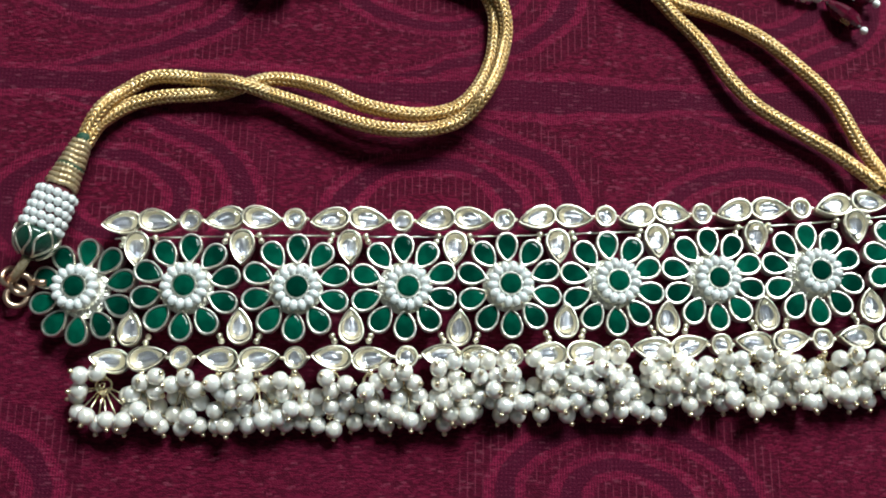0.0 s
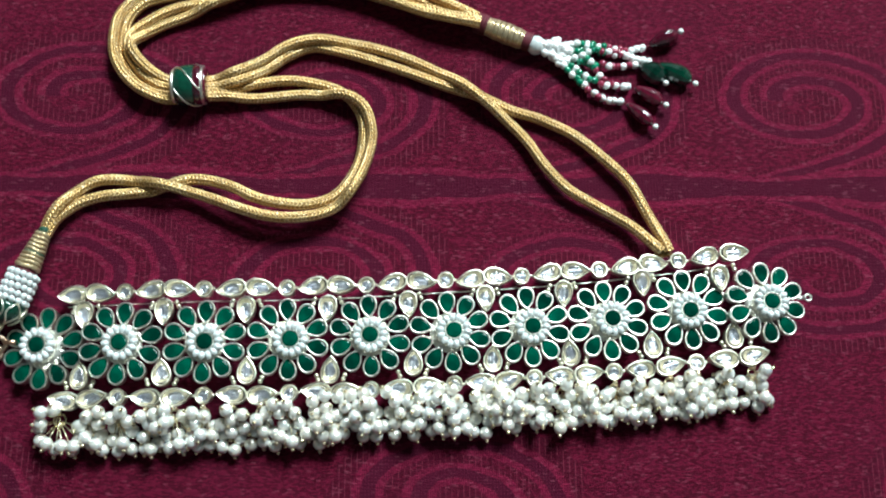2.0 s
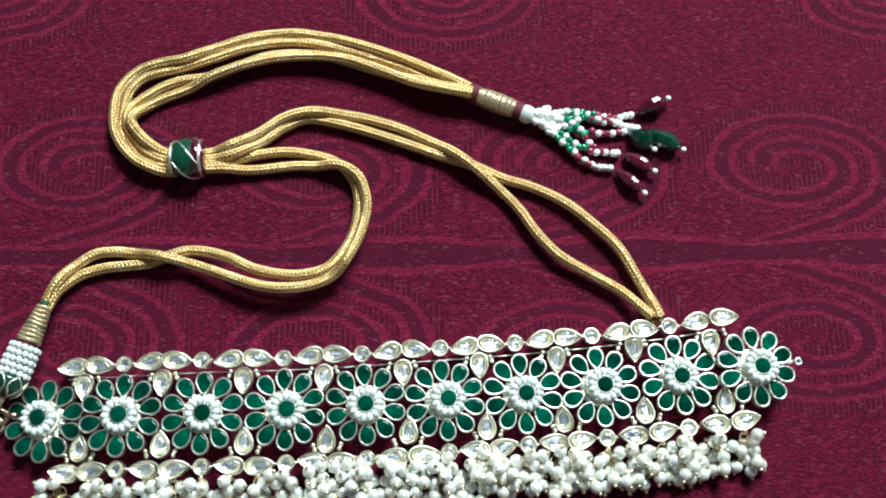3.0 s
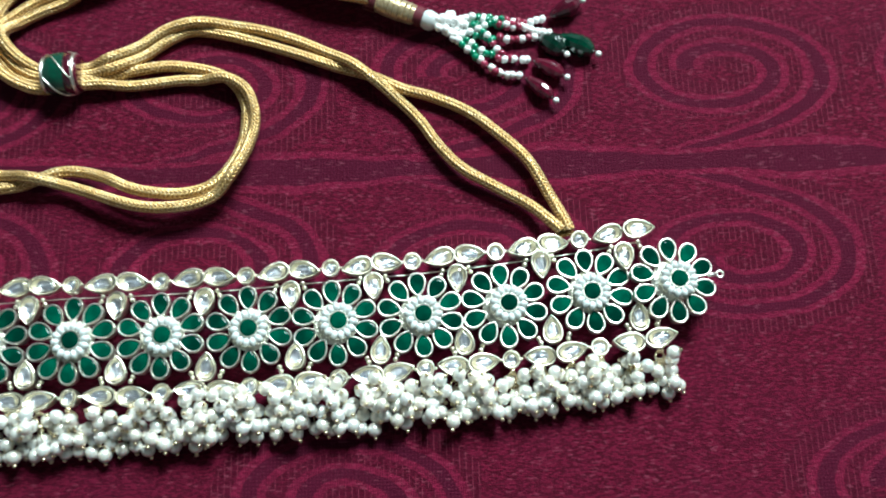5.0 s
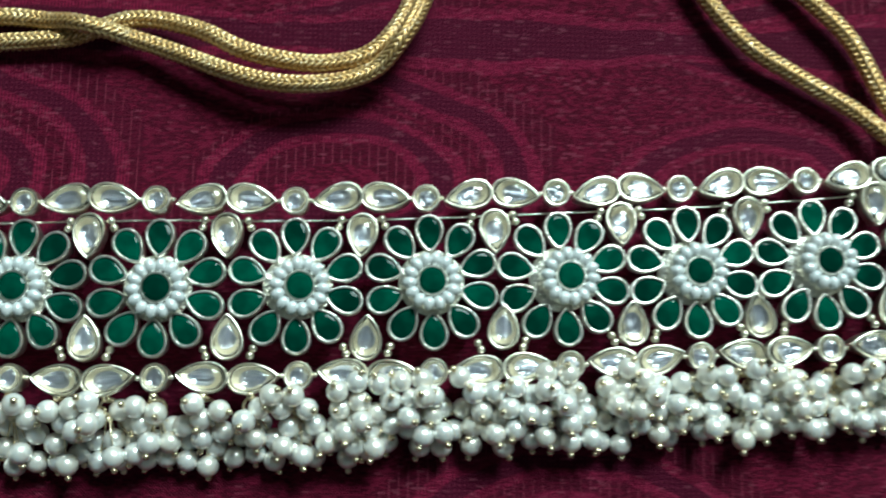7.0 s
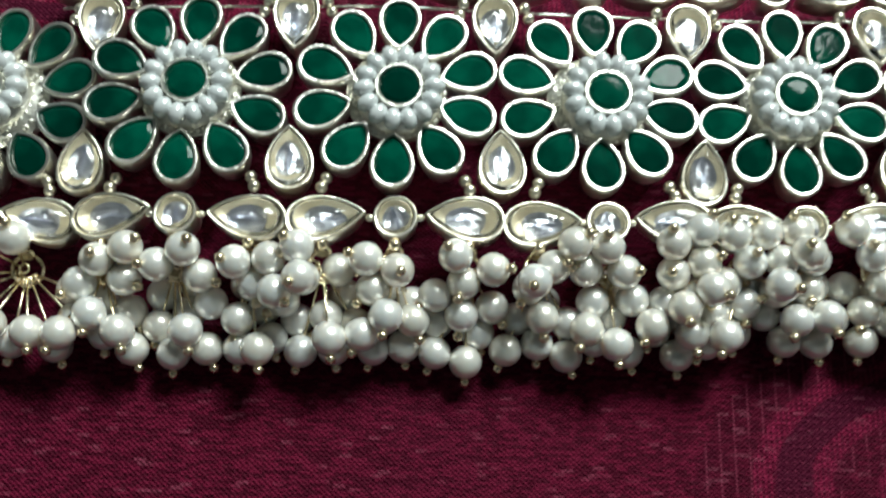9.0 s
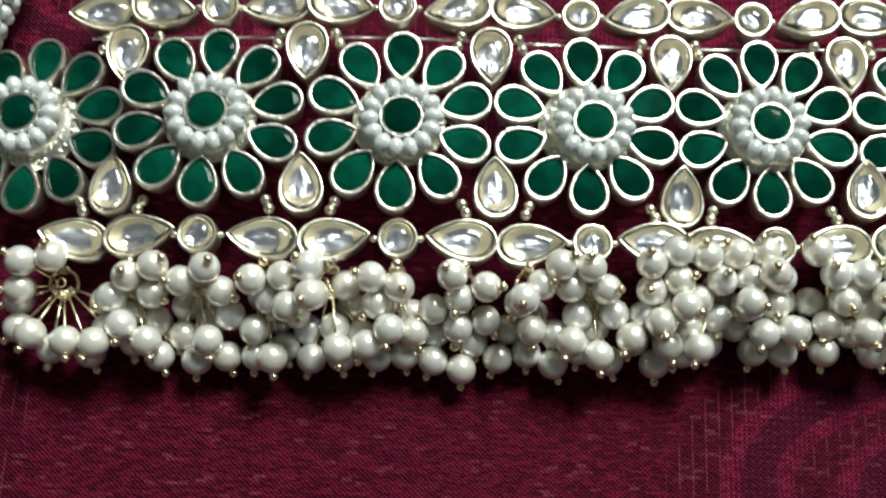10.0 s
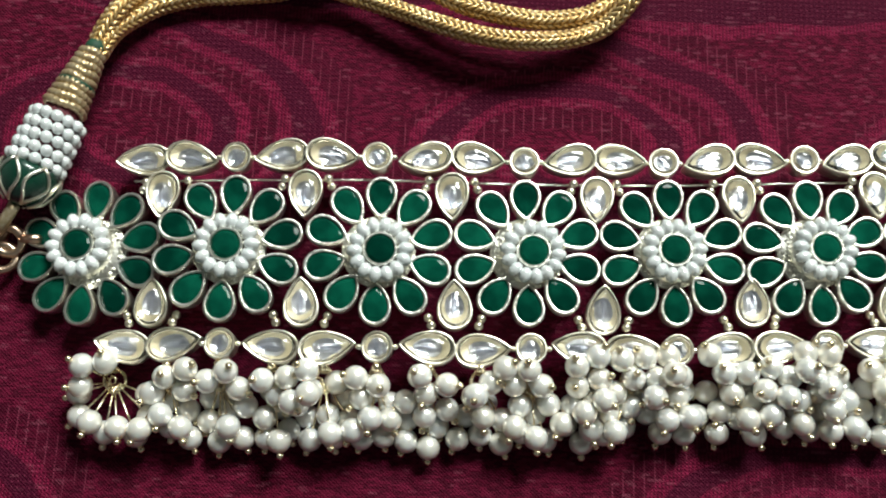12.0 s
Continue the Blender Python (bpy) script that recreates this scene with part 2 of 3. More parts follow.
    tone = n.mix(n.m("MULTIPLY", n.step(n.m("MULTIPLY", warp, weft), -0.2, 0.9), 0.16), tone, (0.03, 0.001, 0.007))
    n.bump(thread, 0.65, 0.00025)
    return n.set(Base_Color=tone, Roughness=n.m("SUBTRACT", 0.62, n.m("MULTIPLY", n.m("ADD", bright, fleck), 0.14)), Specular_IOR_Level=0.07)


BROCADE = brocade()


# mesh helpers; shapes are written in millimetres
def to_mesh(name, bm, mat, smooth=True):
    bmesh.ops.recalc_face_normals(bm, faces=bm.faces)
    bmesh.ops.scale(bm, vec=(MM, MM, MM), verts=bm.verts)
    me = bpy.data.meshes.new(name)
    bm.to_mesh(me)
    bm.free()
    for p in me.polygons:
        p.use_smooth = smooth
    me.materials.append(mat)
    return me


def sharp(me, degrees=35):
    me.set_sharp_from_angle(angle=radians(degrees))
    return me


def at(x, y, z, rx=0, ry=0, rz=0):
    return pose(x * MM, y * MM, z * MM, rx, ry, rz)


def part(name, me, parent, m=None, label=""):
    """One mesh object under a thing or under a part; m is its place in the parent's frame."""
    ob = new(name, me)
    ob.parent = parent
    if m is not None:
        ob.matrix_basis = m
    return tagged(ob, label) if label else ob


def empty(name, label, category, place=(0, 0, 0), kind=""):
    ob = new(name)
    ob.empty_display_size = 0.01
    ob.matrix_basis = at(*place)
    return tagged(ob, label, category, kind=kind)


def ball(bm, place, radius, sub=2, squash=(1, 1, 1), turn=None):
    m = Matrix.Translation(place) @ (turn or Matrix.Identity(4)) @ Matrix.Diagonal((*squash, 1))
    bmesh.ops.create_icosphere(bm, subdivisions=sub, radius=radius, matrix=m)


def tube(bm, pts, radius, sides=8, closed=False, radii=None):
    """A round tube along a row of points."""
    pts = [Vector(p) for p in pts]
    rings, up = [], Vector((0, 0, 1))
    count = len(pts)
    for i, p in enumerate(pts):
        a = pts[(i - 1) % count] if closed or i else p
        b = pts[(i + 1) % count] if closed or i < count - 1 else p
        d = (b - a).normalized()
        side = d.cross(up)
        if side.length < 1e-4:
            side = d.cross(Vector((0, 1, 0)))
        side.normalize()
        top = side.cross(d)
        rad = radii[i] if radii else radius
        rings.append([bm.verts.new(p + rad * (math.cos(k * 2 * math.pi / sides) * side + math.sin(k * 2 * math.pi / sides) * top)) for k in range(sides)])
    for i in range(count if closed else count - 1):
        r0, r1 = rings[i], rings[(i + 1) % count]
        for k in range(sides):
            bm.faces.new((r0[k], r0[(k + 1) % sides], r1[(k + 1) % sides], r1[k]))
    if not closed:
        bm.faces.new(rings[0][::-1])
        bm.faces.new(rings[-1])


def ring(bm, centre, radius, wire, turn=None, steps=20, sides=6, squash=1.0):
    turn = turn or Matrix.Identity(4)
    pts = [Vector(centre) + turn @ Vector((radius * math.cos(a), squash * radius * math.sin(a), 0)) for a in (i * 2 * math.pi / steps for i in range(steps))]
    tube(bm, pts, wire, sides, closed=True)


def drop_outline(length, width, power=0.78, steps=28):
    """A teardrop about the origin: round end at +y, tip at -y."""
    flat = [math.sin(2 * math.pi * i / steps) * math.sin(math.pi * i / steps) ** power for i in range(steps)]
    k = width / 2 / max(flat)
    return [(k * f, -length / 2 * math.cos(2 * math.pi * i / steps)) for i, f in enumerate(flat)]


def round_outline(d, steps=24):
    return [(d / 2 * math.sin(2 * math.pi * i / steps), -d / 2 * math.cos(2 * math.pi * i / steps)) for i in range(steps)]


def shrink(outline, k):
    """The outline drawn in by k at its sides and ends."""
    hx, hy = max(abs(x) for x, _ in outline), max(abs(y) for _, y in outline)
    return [(x * (1 - k / hx), y * (1 - k / hy)) for x, y in outline]


def scaled(outline, k):
    return [(x * k, y * k) for x, y in outline]


def loft(bm, loops, cap_last=True, cap_first=False, place=None, folds=()):
    """Joins rows of (outline, height) into a skin; folds: by how much each row waves up and down."""
    rows = []
    for n_row, (outline, z) in enumerate(loops):
        row = []
        wave = folds[n_row] if folds else 0.0
        for k, (x, y) in enumerate(outline):
            p = Vector((x, y, z + wave * math.sin(k * 2 * math.pi / 7 + 0.6)))
            row.append(bm.verts.new(place @ p if place else p))
        rows.append(row)
    for r0, r1 in zip(rows, rows[1:]):
        for k in range(len(r0)):
            bm.faces.new((r0[k], r0[(k + 1) % len(r0)], r1[(k + 1) % len(r1)], r1[k]))
    if cap_last:
        bm.faces.new(rows[-1])
    if cap_first:
        bm.faces.new(rows[0][::-1])


def bezel(bm, outline, deep, wall, place=None):
    """A metal setting: outer wall, rounded rim, inner wall, floor. Its rim's top lies at z = 0."""
    loft(bm, [(shrink(outline, 0.35), -deep), (shrink(outline, 0.08), -deep * 0.55), (outline, -0.22), (shrink(outline, wall * 0.22), -0.03), (shrink(outline, wall * 0.5), 0.0), (shrink(outline, wall * 0.85), -0.05), (shrink(outline, wall), -0.3),
              (shrink(outline, wall), -0.62), (scaled(outline, 0.5), -1.35)], True, True, place)


# structure
def box_mesh(name, lo, hi, mat):
    bm = bmesh.new()
    bmesh.ops.create_cube(bm, size=1.0)
    for w in bm.verts:
        w.co = Vector([(a + b) / 2 + c * (b - a) for a, b, c in zip(lo, hi, w.co)]) / MM
    return to_mesh(name, bm, mat, False)


def slab(name, lo, hi, label, category="wall"):
    return tagged(new(name, box_mesh(name, lo, hi, PLASTER)), label, category, kind="structure")


slab("floor", (-1.5, -1.5, -0.13), (1.7, 1.5, -0.03), "plain plastered floor under the spread cloth", "floor")
slab("ceiling", (-1.6, -1.6, 2.5), (1.8, 1.6, 2.6), "plain white plastered ceiling", "ceiling")
slab("wall_west", (-1.6, -1.6, -0.13), (-1.5, 1.6, 2.5), "plain grey plastered wall")
slab("wall_east", (1.7, -1.6, -0.13), (1.8, 1.6, 2.5), "plain grey plastered wall")
slab("wall_south", (-1.5, -1.6, -0.13), (1.7, -1.5, 2.5), "plain grey plastered wall")


slab("wall_north", (-1.5, 1.5, -0.13), (1.7, 1.6, 2.5), "plain grey plastered wall")


def cloth():
    """One heavy sheet, 1.5 m across, with a slack and barely visible ripple, thick at its hem."""
    nx, ny = 190, 170
    verts, faces = [], []
    for j in range(ny + 1):
        for i in range(nx + 1):
            x, y = -0.65 + 1.5 * i / nx, -0.65 + 1.35 * j / ny
            far = min(1.0, max(0.0, (math.hypot(x - 0.09, y - 0.03) - 0.16) / 0.2))
            z = -0.0006 + 0.0005 * noise.noise((x * 14, y * 18, 0.3)) + far * 0.006 * noise.noise((x * 5, y * 6, 2.0))
            verts.append((x, y, z))
    for j in range(ny):
        for i in range(nx):
            a = j * (nx + 1) + i
            faces.append((a, a + 1, a + nx + 2, a + nx + 1))
    me = bpy.data.meshes.new("cloth")
    me.from_pydata(verts, [], faces)
    for p in me.polygons:
        p.use_smooth = True
    me.materials.append(BROCADE)
    ob = tagged(new("ground", me), "maroon jacquard brocade cloth woven with large flattened spirals", "cloth", kind="structure")
    thick = ob.modifiers.new("thickness", "SOLIDIFY")
    thick.thickness, thick.offset = 0.029, -1.0


cloth()

# the choker: ten green flowers between two rows of clear stones, with a fringe of pearls
FLOWERS = [(1.1, -0.6), (20.0, -0.5), (39.6, -1.0), (59.0, -1.0), (78.4, -0.7), (97.6, -0.6), (116.9, 0.1), (136.0, 0.8), (155.6, 2.6), (174.4, 3.3)]
LEAN = [-4.2, -4.8, -2.4, 0.4, 1.2, 3.2, 2.4, 2.9, 3.5, 2.3]
DOMES = [(-1.1, 0.7), (0.0, 0.0), (0.3, -0.2), (0.7, -0.2), (0.1, 0.0), (0.9, 0.2), (0.7, -0.1), (1.0, 0.3), (0.3, -0.4), (1.0, 0.0)]
RISE = [3.9, 6.6, 7.2, 6.2, 4.9, 4.7, 4.1, 4.2, 5.1, 6.8]
TOP_ROUNDS = [(20.5, 11.8), (39.3, 11.7), (58.9, 11.4), (77.9, 11.7), (97.2, 12.2), (115.9, 12.7), (135.2, 13.6), (154.6, 14.9)]
LOW_ROUNDS = [(19.6, -13.1), (39.6, -13.6), (59.3, -13.7), (78.4, -13.7), (98.1, -13.1), (117.3, -12.3), (136.5, -11.6), (156.4, -10.3)]
TOP_DROPS = [(10.7, 6.9), (29.9, 6.6), (49.2, 6.4), (68.5, 6.2), (87.9, 6.6), (106.7, 7.4), (125.9, 7.9), (145.3, 9.7), (164.3, 10.0)]
LOW_DROPS = [(10.2, -7.6), (29.8, -7.8), (49.5, -8.1), (68.9, -8.6), (88.6, -7.4), (107.6, -7.3), (126.3, -6.6), (146.3, -5.5), (165.9, -4.2)]


def rise(x):
    """Height of the stones' rims over the cloth along the choker, which bows a little."""
    return float(np.interp(x, [f[0] for f in FLOWERS], RISE))


CHOKER = empty("choker_necklace", "gold-plated choker with green stone flowers and white pearl fringe", "necklace")


def flower_meshes():
    petal = drop_outline(5.7, 4.25, 0.54)
    bm = bmesh.new()
    for i in range(10):
        turn = Matrix.Rotation(-i * math.pi / 5, 4, "Z")
        bezel(bm, petal, 2.7, 0.5, turn @ Matrix.Translation((0, 7.12, 0)))
        for s in (-1, 1):
            ball(bm, turn @ Vector((s * 0.9, 4.0, -0.9)), 0.35, 1)
    loft(bm, [(round_outline(9.6), -1.9), (round_outline(9.6), -1.2), (round_outline(8.6), -0.9)], True, True)
    setting = sharp(to_mesh("flower_setting", bm, SILVER), 40)
    bm = bmesh.new()
    inner = shrink(petal, 0.51)
    # a cut drop: girdle, a crown of broad facets and a flat table turned a little off the outline
    crown = [inner[i] for i in range(0, 28, 4)]
    crown = [(x * 0.80, y * 0.78 + 0.08) for x, y in crown]
    loft(bm, [(inner, -0.62), (inner, -0.24)], False, True)
    rim = [w for w in bm.verts if abs(w.co.z + 0.24) < 1e-4]
    table = [bm.verts.new((x, y, -0.06)) for x, y in crown]
    for i in range(7):
        span = [rim[(4 * i + j) % 28] for j in range(5)]
        for j in range(2):
            bm.faces.new((span[j], span[j + 1], table[i]))
        bm.faces.new((span[2], table[(i + 1) % 7], table[i]))
        for j in range(2, 4):
            bm.faces.new((span[j], span[j + 1], table[(i + 1) % 7]))
    bm.faces.new(table)
    stone = sharp(to_mesh("petal_stone", bm, EMERALD), 7)
    bm = bmesh.new()
    loft(bm, [(round_outline(8.8), -1.0), (round_outline(8.6), -0.1), (round_outline(8.0), 0.5), (round_outline(5.6), 1.1)], True, True)
    loft(bm, [(round_outline(4.6), 0.6), (round_outline(4.6), 1.85), (round_outline(4.4), 2.08), (round_outline(4.0), 2.08), (round_outline(3.75), 1.95), (round_outline(3.75), 1.6)], True, True)
    for k in range(36):
        a = k * math.pi / 18
        ball(bm, (4.3 * math.cos(a), 4.3 * math.sin(a), -0.3), 0.36, 1)
    cup = sharp(to_mesh("flower_centre", bm, SILVER), 45)
    bm = bmesh.new()
    ball(bm, (0, 0, 0), 0.9, 2, (1.24, 0.92, 1.05))
    bead = to_mesh("pearl_bead", bm, SEED)
    bm = bmesh.new()
    c = round_outline(3.75, 12)
    loft(bm, [(c, 1.5), (c, 1.82), (scaled(c, 0.78), 2.04), (scaled(c, 0.45), 2.08), (scaled(c, 0.2), 2.1)], True, True)
    heart = sharp(to_mesh("centre_stone", bm, EMERALD), 7)
    return setting, stone, cup, bead, heart


def flowers():
    setting, stone, cup, bead, heart = flower_meshes()
    rnd = random.Random(4)
    for k, (x, y) in enumerate(FLOWERS):
        # the flowers at either end tip outwards with the bow of the band
        f = part("flower_setting", setting, CHOKER, at(x, y, RISE[k], rnd.uniform(-2, 2), (7, 0, 0, 0, 0, 0, 0, 0, 0, -5)[k] * -1.0, LEAN[k]))
        for i in range(10):
            turn = Matrix.Rotation(-i * math.pi / 5, 4, "Z")
            part("petal_stone", stone, f, turn @ at(0, 7.12, -0.05, rnd.uniform(-2, 2), rnd.uniform(-2, 2), 0))
        dx, dy = DOMES[k]
        c = part("flower_centre", cup, CHOKER, at(x + dx, y + dy, RISE[k] - 0.6, -dy * 1.5, dx * 1.5, rnd.uniform(-9, 9)))
        for i in range(14):
            a = i * math.pi / 7
            part("pearl_bead", bead, c, at(3.28 * math.cos(a), 3.28 * math.sin(a), 1.45 + rnd.uniform(-0.07, 0.07), rnd.uniform(-8, 8), rnd.uniform(-8, 8), math.degrees(a)))
        part("centre_stone", heart, c, at(0, 0, 0, 0, 0, rnd.uniform(0, 30)))


flowers()


def stone_meshes(outline, wall):
    bm = bmesh.new()
    bezel(bm, outline, 2.9, wall)
    metal_part = sharp(to_mesh("stone_setting", bm, GOLD), 40)
    bm = bmesh.new()
    inner = shrink(outline, wall)
    loft(bm, [(inner, -0.30), (scaled(inner, 0.84), -0.40), (scaled(inner, 0.54), -0.62)], False, False, None, (0.0, 0.03, 0.10))
    foil = sharp(to_mesh("foil", bm, FOIL), 8)
    bm = bmesh.new()
    loft(bm, [(scaled(inner, 0.54), -0.62), ([(x * 0.27, y * 0.46) for x, y in inner], -0.84), ([(x * 0.11, y * 0.40) for x, y in inner], -0.80), ([(x * 0.03, y * 0.34) for x, y in inner], -1.05)], True, False, None, (0.05, 0.03, 0.02, 0.0))
    mirror = sharp(to_mesh("mirror_foil", bm, MIRROR), 8)
    bm = bmesh.new()
    loft(bm, [(scaled(inner, 0.14), -0.45), (scaled(inner, 0.4), -0.48), (scaled(inner, 0.78), -0.34), (scaled(inner, 0.97), -0.2), (scaled(inner, 0.95), 0.02), (scaled(inner, 0.80), 0.32),
              (scaled(inner, 0.55), 0.55), (scaled(inner, 0.25), 0.68)], True, True)
    gem = to_mesh("clear_stone", bm, CRYSTAL)
    return metal_part, foil, gem, mirror


def clear_stones():
    """Both edge rows: a round over every flower but the end ones, a pair of drops with tips apart between, and an upright drop in each gap."""
    rnd = random.Random(7)
    drop = stone_meshes(drop_outline(7.4, 4.5, 0.66), 0.36)
    tall = stone_meshes(drop_outline(6.7, 4.6, 0.66), 0.36)
    circle = stone_meshes(round_outline(4.1), 0.36)

    def put(kind, x, y, rz):
        s = part("stone_setting", kind[0], CHOKER, at(x, y, rise(x) + rnd.uniform(-0.1, 0.25), rnd.uniform(-5, 5), rnd.uniform(-5, 5), rz))
        part("foil", kind[1], s)
        part("clear_stone", kind[2], s).visible_shadow = False
        part("mirror_foil", kind[3], s)

    bm = bmesh.new()
    ball(bm, (0, 0, 0), 0.6, 2)
    joint = to_mesh("joint_bead", bm, GOLD)
    for row, sign in ((TOP_ROUNDS, 1), (LOW_ROUNDS, -1)):
        for x, y in row:
            put(circle, x, y, rnd.uniform(0, 90))
            for side in (-1, 1):
                part("joint_bead", joint, CHOKER, at(x + side * 2.3, y, rise(x) - 0.55) @ Matrix.Diagonal((0.75, 0.6, 0.6, 1)))
        ends = [(row[0][0] - 19.0, row[0][1] - 0.0)] + row + [(row[-1][0] + 20.0, row[-1][1] + 1.6)]
        for (ax, ay), (bx, by) in zip(ends, ends[1:]):
            slope = math.degrees(math.atan2(by - ay, bx - ax))
            for frac, tip in ((0.325, 90), (0.685, -90)):
                x, y = ax + (bx - ax) * frac, ay + (by - ay) * frac
                tilt = slope + (8 if tip > 0 else -8) * sign
                put(drop, x, y + rnd.uniform(-0.2, 0.2) + 0.1 * sign, tip * -1 + tilt + rnd.uniform(-4, 4))
                part("joint_bead", joint, CHOKER, at(x + (-0.5 if tip < 0 else 0.5), y - 2.9 * sign, rise(x) - 0.7))
                part("joint_bead", joint, CHOKER, at(x + (-0.1 if tip < 0 else 0.1), y - 3.9 * sign, rise(x) - 1.0))
    for x, y in TOP_DROPS:
        put(tall, x, y, rnd.uniform(-5, 5))
    for x, y in LOW_DROPS:
        put(tall, x, y, 180 + rnd.uniform(-6, 6))
    for row, off, name in ((TOP_ROUNDS, -2.7, "back_rail"),):
        bm = bmesh.new()
        pts = [(row[0][0] - 14, row[0][1] + off, rise(0) - 0.6 + 0.6)] + [(x, y + off, rise(x) - 2.0) for x, y in row] + [(row[-1][0] + 14, row[-1][1] + off + 1.2, rise(170) - 1.5)]
        tube(bm, pts, 0.15, 6)
        part(name, to_mesh(name, bm, SILVER), CHOKER)


clear_stones()


def fringe():
    """Bunches of lacquered pearls on head pins, hung from the lower row and settled on the cloth."""
    rnd = np.random.RandomState(11)
    anchors = []
    for (ax, ay), (bx, by) in zip(LOW_ROUNDS, LOW_ROUNDS[1:]):
        anchors += [(ax, ay), (ax + (bx - ax) * 0.34, ay + (by - ay) * 0.34), (ax + (bx - ax) * 0.67, ay + (by - ay) * 0.67)]
    anchors = [(5.5, -13.2), (12.8, -13.1)] + anchors + [LOW_ROUNDS[-1], (163.3, -9.8), (169.6, -9.2)]
    hang, places, owner, home = [], [], [], []
    for i, (x, y) in enumerate(anchors):
        hang.append((x, y - 3.5, rise(x) - 1.7))
        lap = max(0.0, min((x - 54) / 14, (130 - x) / 14, 1.0))  # here the bunches ride up on the stones
        count = 13 if lap > 0.5 else 11
        for k in range(count):
            off = 3.6 + 8.6 * ((k + rnd.uniform(0, 1)) / count) - lap * rnd.uniform(0.0, 2.5)
            spot = (x + rnd.uniform(-3.4, 3.4), y - off, rise(x) + rnd.uniform(-2.0, 3.0) if off < 6 else rnd.uniform(2.0, 6.0))
            if i == 0:  # the bunch at the end lies fanned out round its ring
                a = 1.9 + 4.6 * k / count
                spot = (6.2 + 5.0 * math.cos(a), -19.6 + 4.3 * math.sin(a), 2.4 + 0.8 * (k % 2))
            places.append(spot)
            home.append(spot[:2])
            owner.append(i)
    p, home, owner, hang = np.array(places), np.array(home), np.array(owner), np.array(hang)
    reach = rnd.uniform(10.4, 12.9, len(p))
    lift = np.array([rise(a[0]) for a in anchors])[owner]
    D, floor_z = 3.1, 1.62
    upper = rnd.uniform(0, 1, len(p)) < 0.55
    for step in range(180):
        gap = p[:, None] - p[None]
        dist = np.sqrt((gap ** 2).sum(-1)) + np.eye(len(p)) * 99
        push = np.where(dist < D, (D - dist) / np.maximum(dist, 0.1) * 0.35, 0.0)
        p += (gap * push[..., None]).sum(1)
        p[:, 2] -= 0.06
        p[:, :2] += 0.05 * (home - p[:, :2])
        low = np.interp(p[:, 0], [a[0] for a in anchors], [a[1] for a in anchors])
        on_stone = p[:, 1] > low - 3.9
        mound = np.interp(low - p[:, 1], [3.0, 9.5], [1.0, 0.0]) * (lift - 0.6) + floor_z
        p[:, 2] = np.where(on_stone, np.maximum(p[:, 2], lift + 1.5 - 0.9 * np.maximum(0, low - 2.6 - p[:, 1])), p[:, 2])
        p[:, 1] = np.minimum(p[:, 1], low + 0.6)
        p[:, 1] = np.maximum(p[:, 1], low - reach)
        p[:, 2] = np.maximum(p[:, 2], np.where(upper, mound, floor_z))
        p[:, 2] = np.clip(p[:, 2], floor_z, lift + 3.2)
    bm = bmesh.new()
    bmesh.ops.create_uvsphere(bm, u_segments=20, v_segments=14, radius=1.57)
    pearl = to_mesh("pearl", bm, PEARL)
    for i, h in enumerate(hang):
        bm = bmesh.new()
        h = Vector(h)
        ring(bm, h + Vector((0, 0.5, 0.3)), 0.7, 0.18, Matrix.Rotation(1.2, 4, "X"), 14, 6)
        ring(bm, h + Vector((0, -0.7, -0.5)), 1.35, 0.24, Matrix.Rotation(0.5, 4, "Y"), 16, 6)
        mine = [Vector(q) for q in p[owner == i]]
        ball(bm, h + Vector((0, 0.9, 1.3)), 0.62, 2)
        bunch = part("pearl_hanger", to_mesh("pearl_hanger", bm, WIRE), CHOKER, label="gold wire hanger of white pearls")
        for q in mine:
            out = (q - h - Vector((0, -0.9, -0.5))).normalized()
            bm = bmesh.new()
            tube(bm, [h + Vector((0, -0.9, -0.4)) + out * 0.5, q + out * 1.75], 0.13, 5)
            ball(bm, q + out * 1.9, 0.55, 1)
            ring(bm, h + Vector((0, -1.2, -0.4)) + out * 0.8, 0.45, 0.12, Matrix.Rotation(out.x * 2, 4, "Y"), 8, 4)
            part("head_pin", to_mesh("head_pin", bm, WIRE), bunch)
            part("pearl", pearl, bunch, at(q.x, q.y, q.z, *(float(v) for v in rnd.uniform(0, 90, 3))))


fringe()


def end_fittings():
    bm = bmesh.new()
    tube(bm, [(182.6, 4.2, 5.4), (184.6, 4.4, 5.0)], 0.55, 8)
    ring(bm, (185.6, 4.4, 4.8), 0.75, 0.28)
    part("hook", to_mesh("hook", bm, SILVER), CHOKER)
    bm = bmesh.new()
    tube(bm, [(-5.6, 1.2, 3.4), (-8.4, 1.4, 2.9)], 0.6, 8)
    ring(bm, (-10.2, 1.2, 2.5), 1.9, 0.62, Matrix.Rotation(0.5, 4, "X"))
    part("chain_link", to_mesh("chain_link", bm, COPPER), CHOKER)
    bm = bmesh.new()
    ring(bm, (-12.3, 2.6, 2.3), 1.9, 0.62, Matrix.Rotation(1.0, 4, "Y") @ Matrix.Rotation(0.5, 4, "Z"), squash=0.75)
    part("chain_link", to_mesh("chain_link", bm, COPPER), CHOKER)
    bm = bmesh.new()
    ring(bm, (-11.2, -0.9, 1.6), 1.8, 0.62, Matrix.Rotation(0.3, 4, "Y"))
    part("chain_link", to_mesh("chain_link", bm, COPPER), CHOKER)


end_fittings()


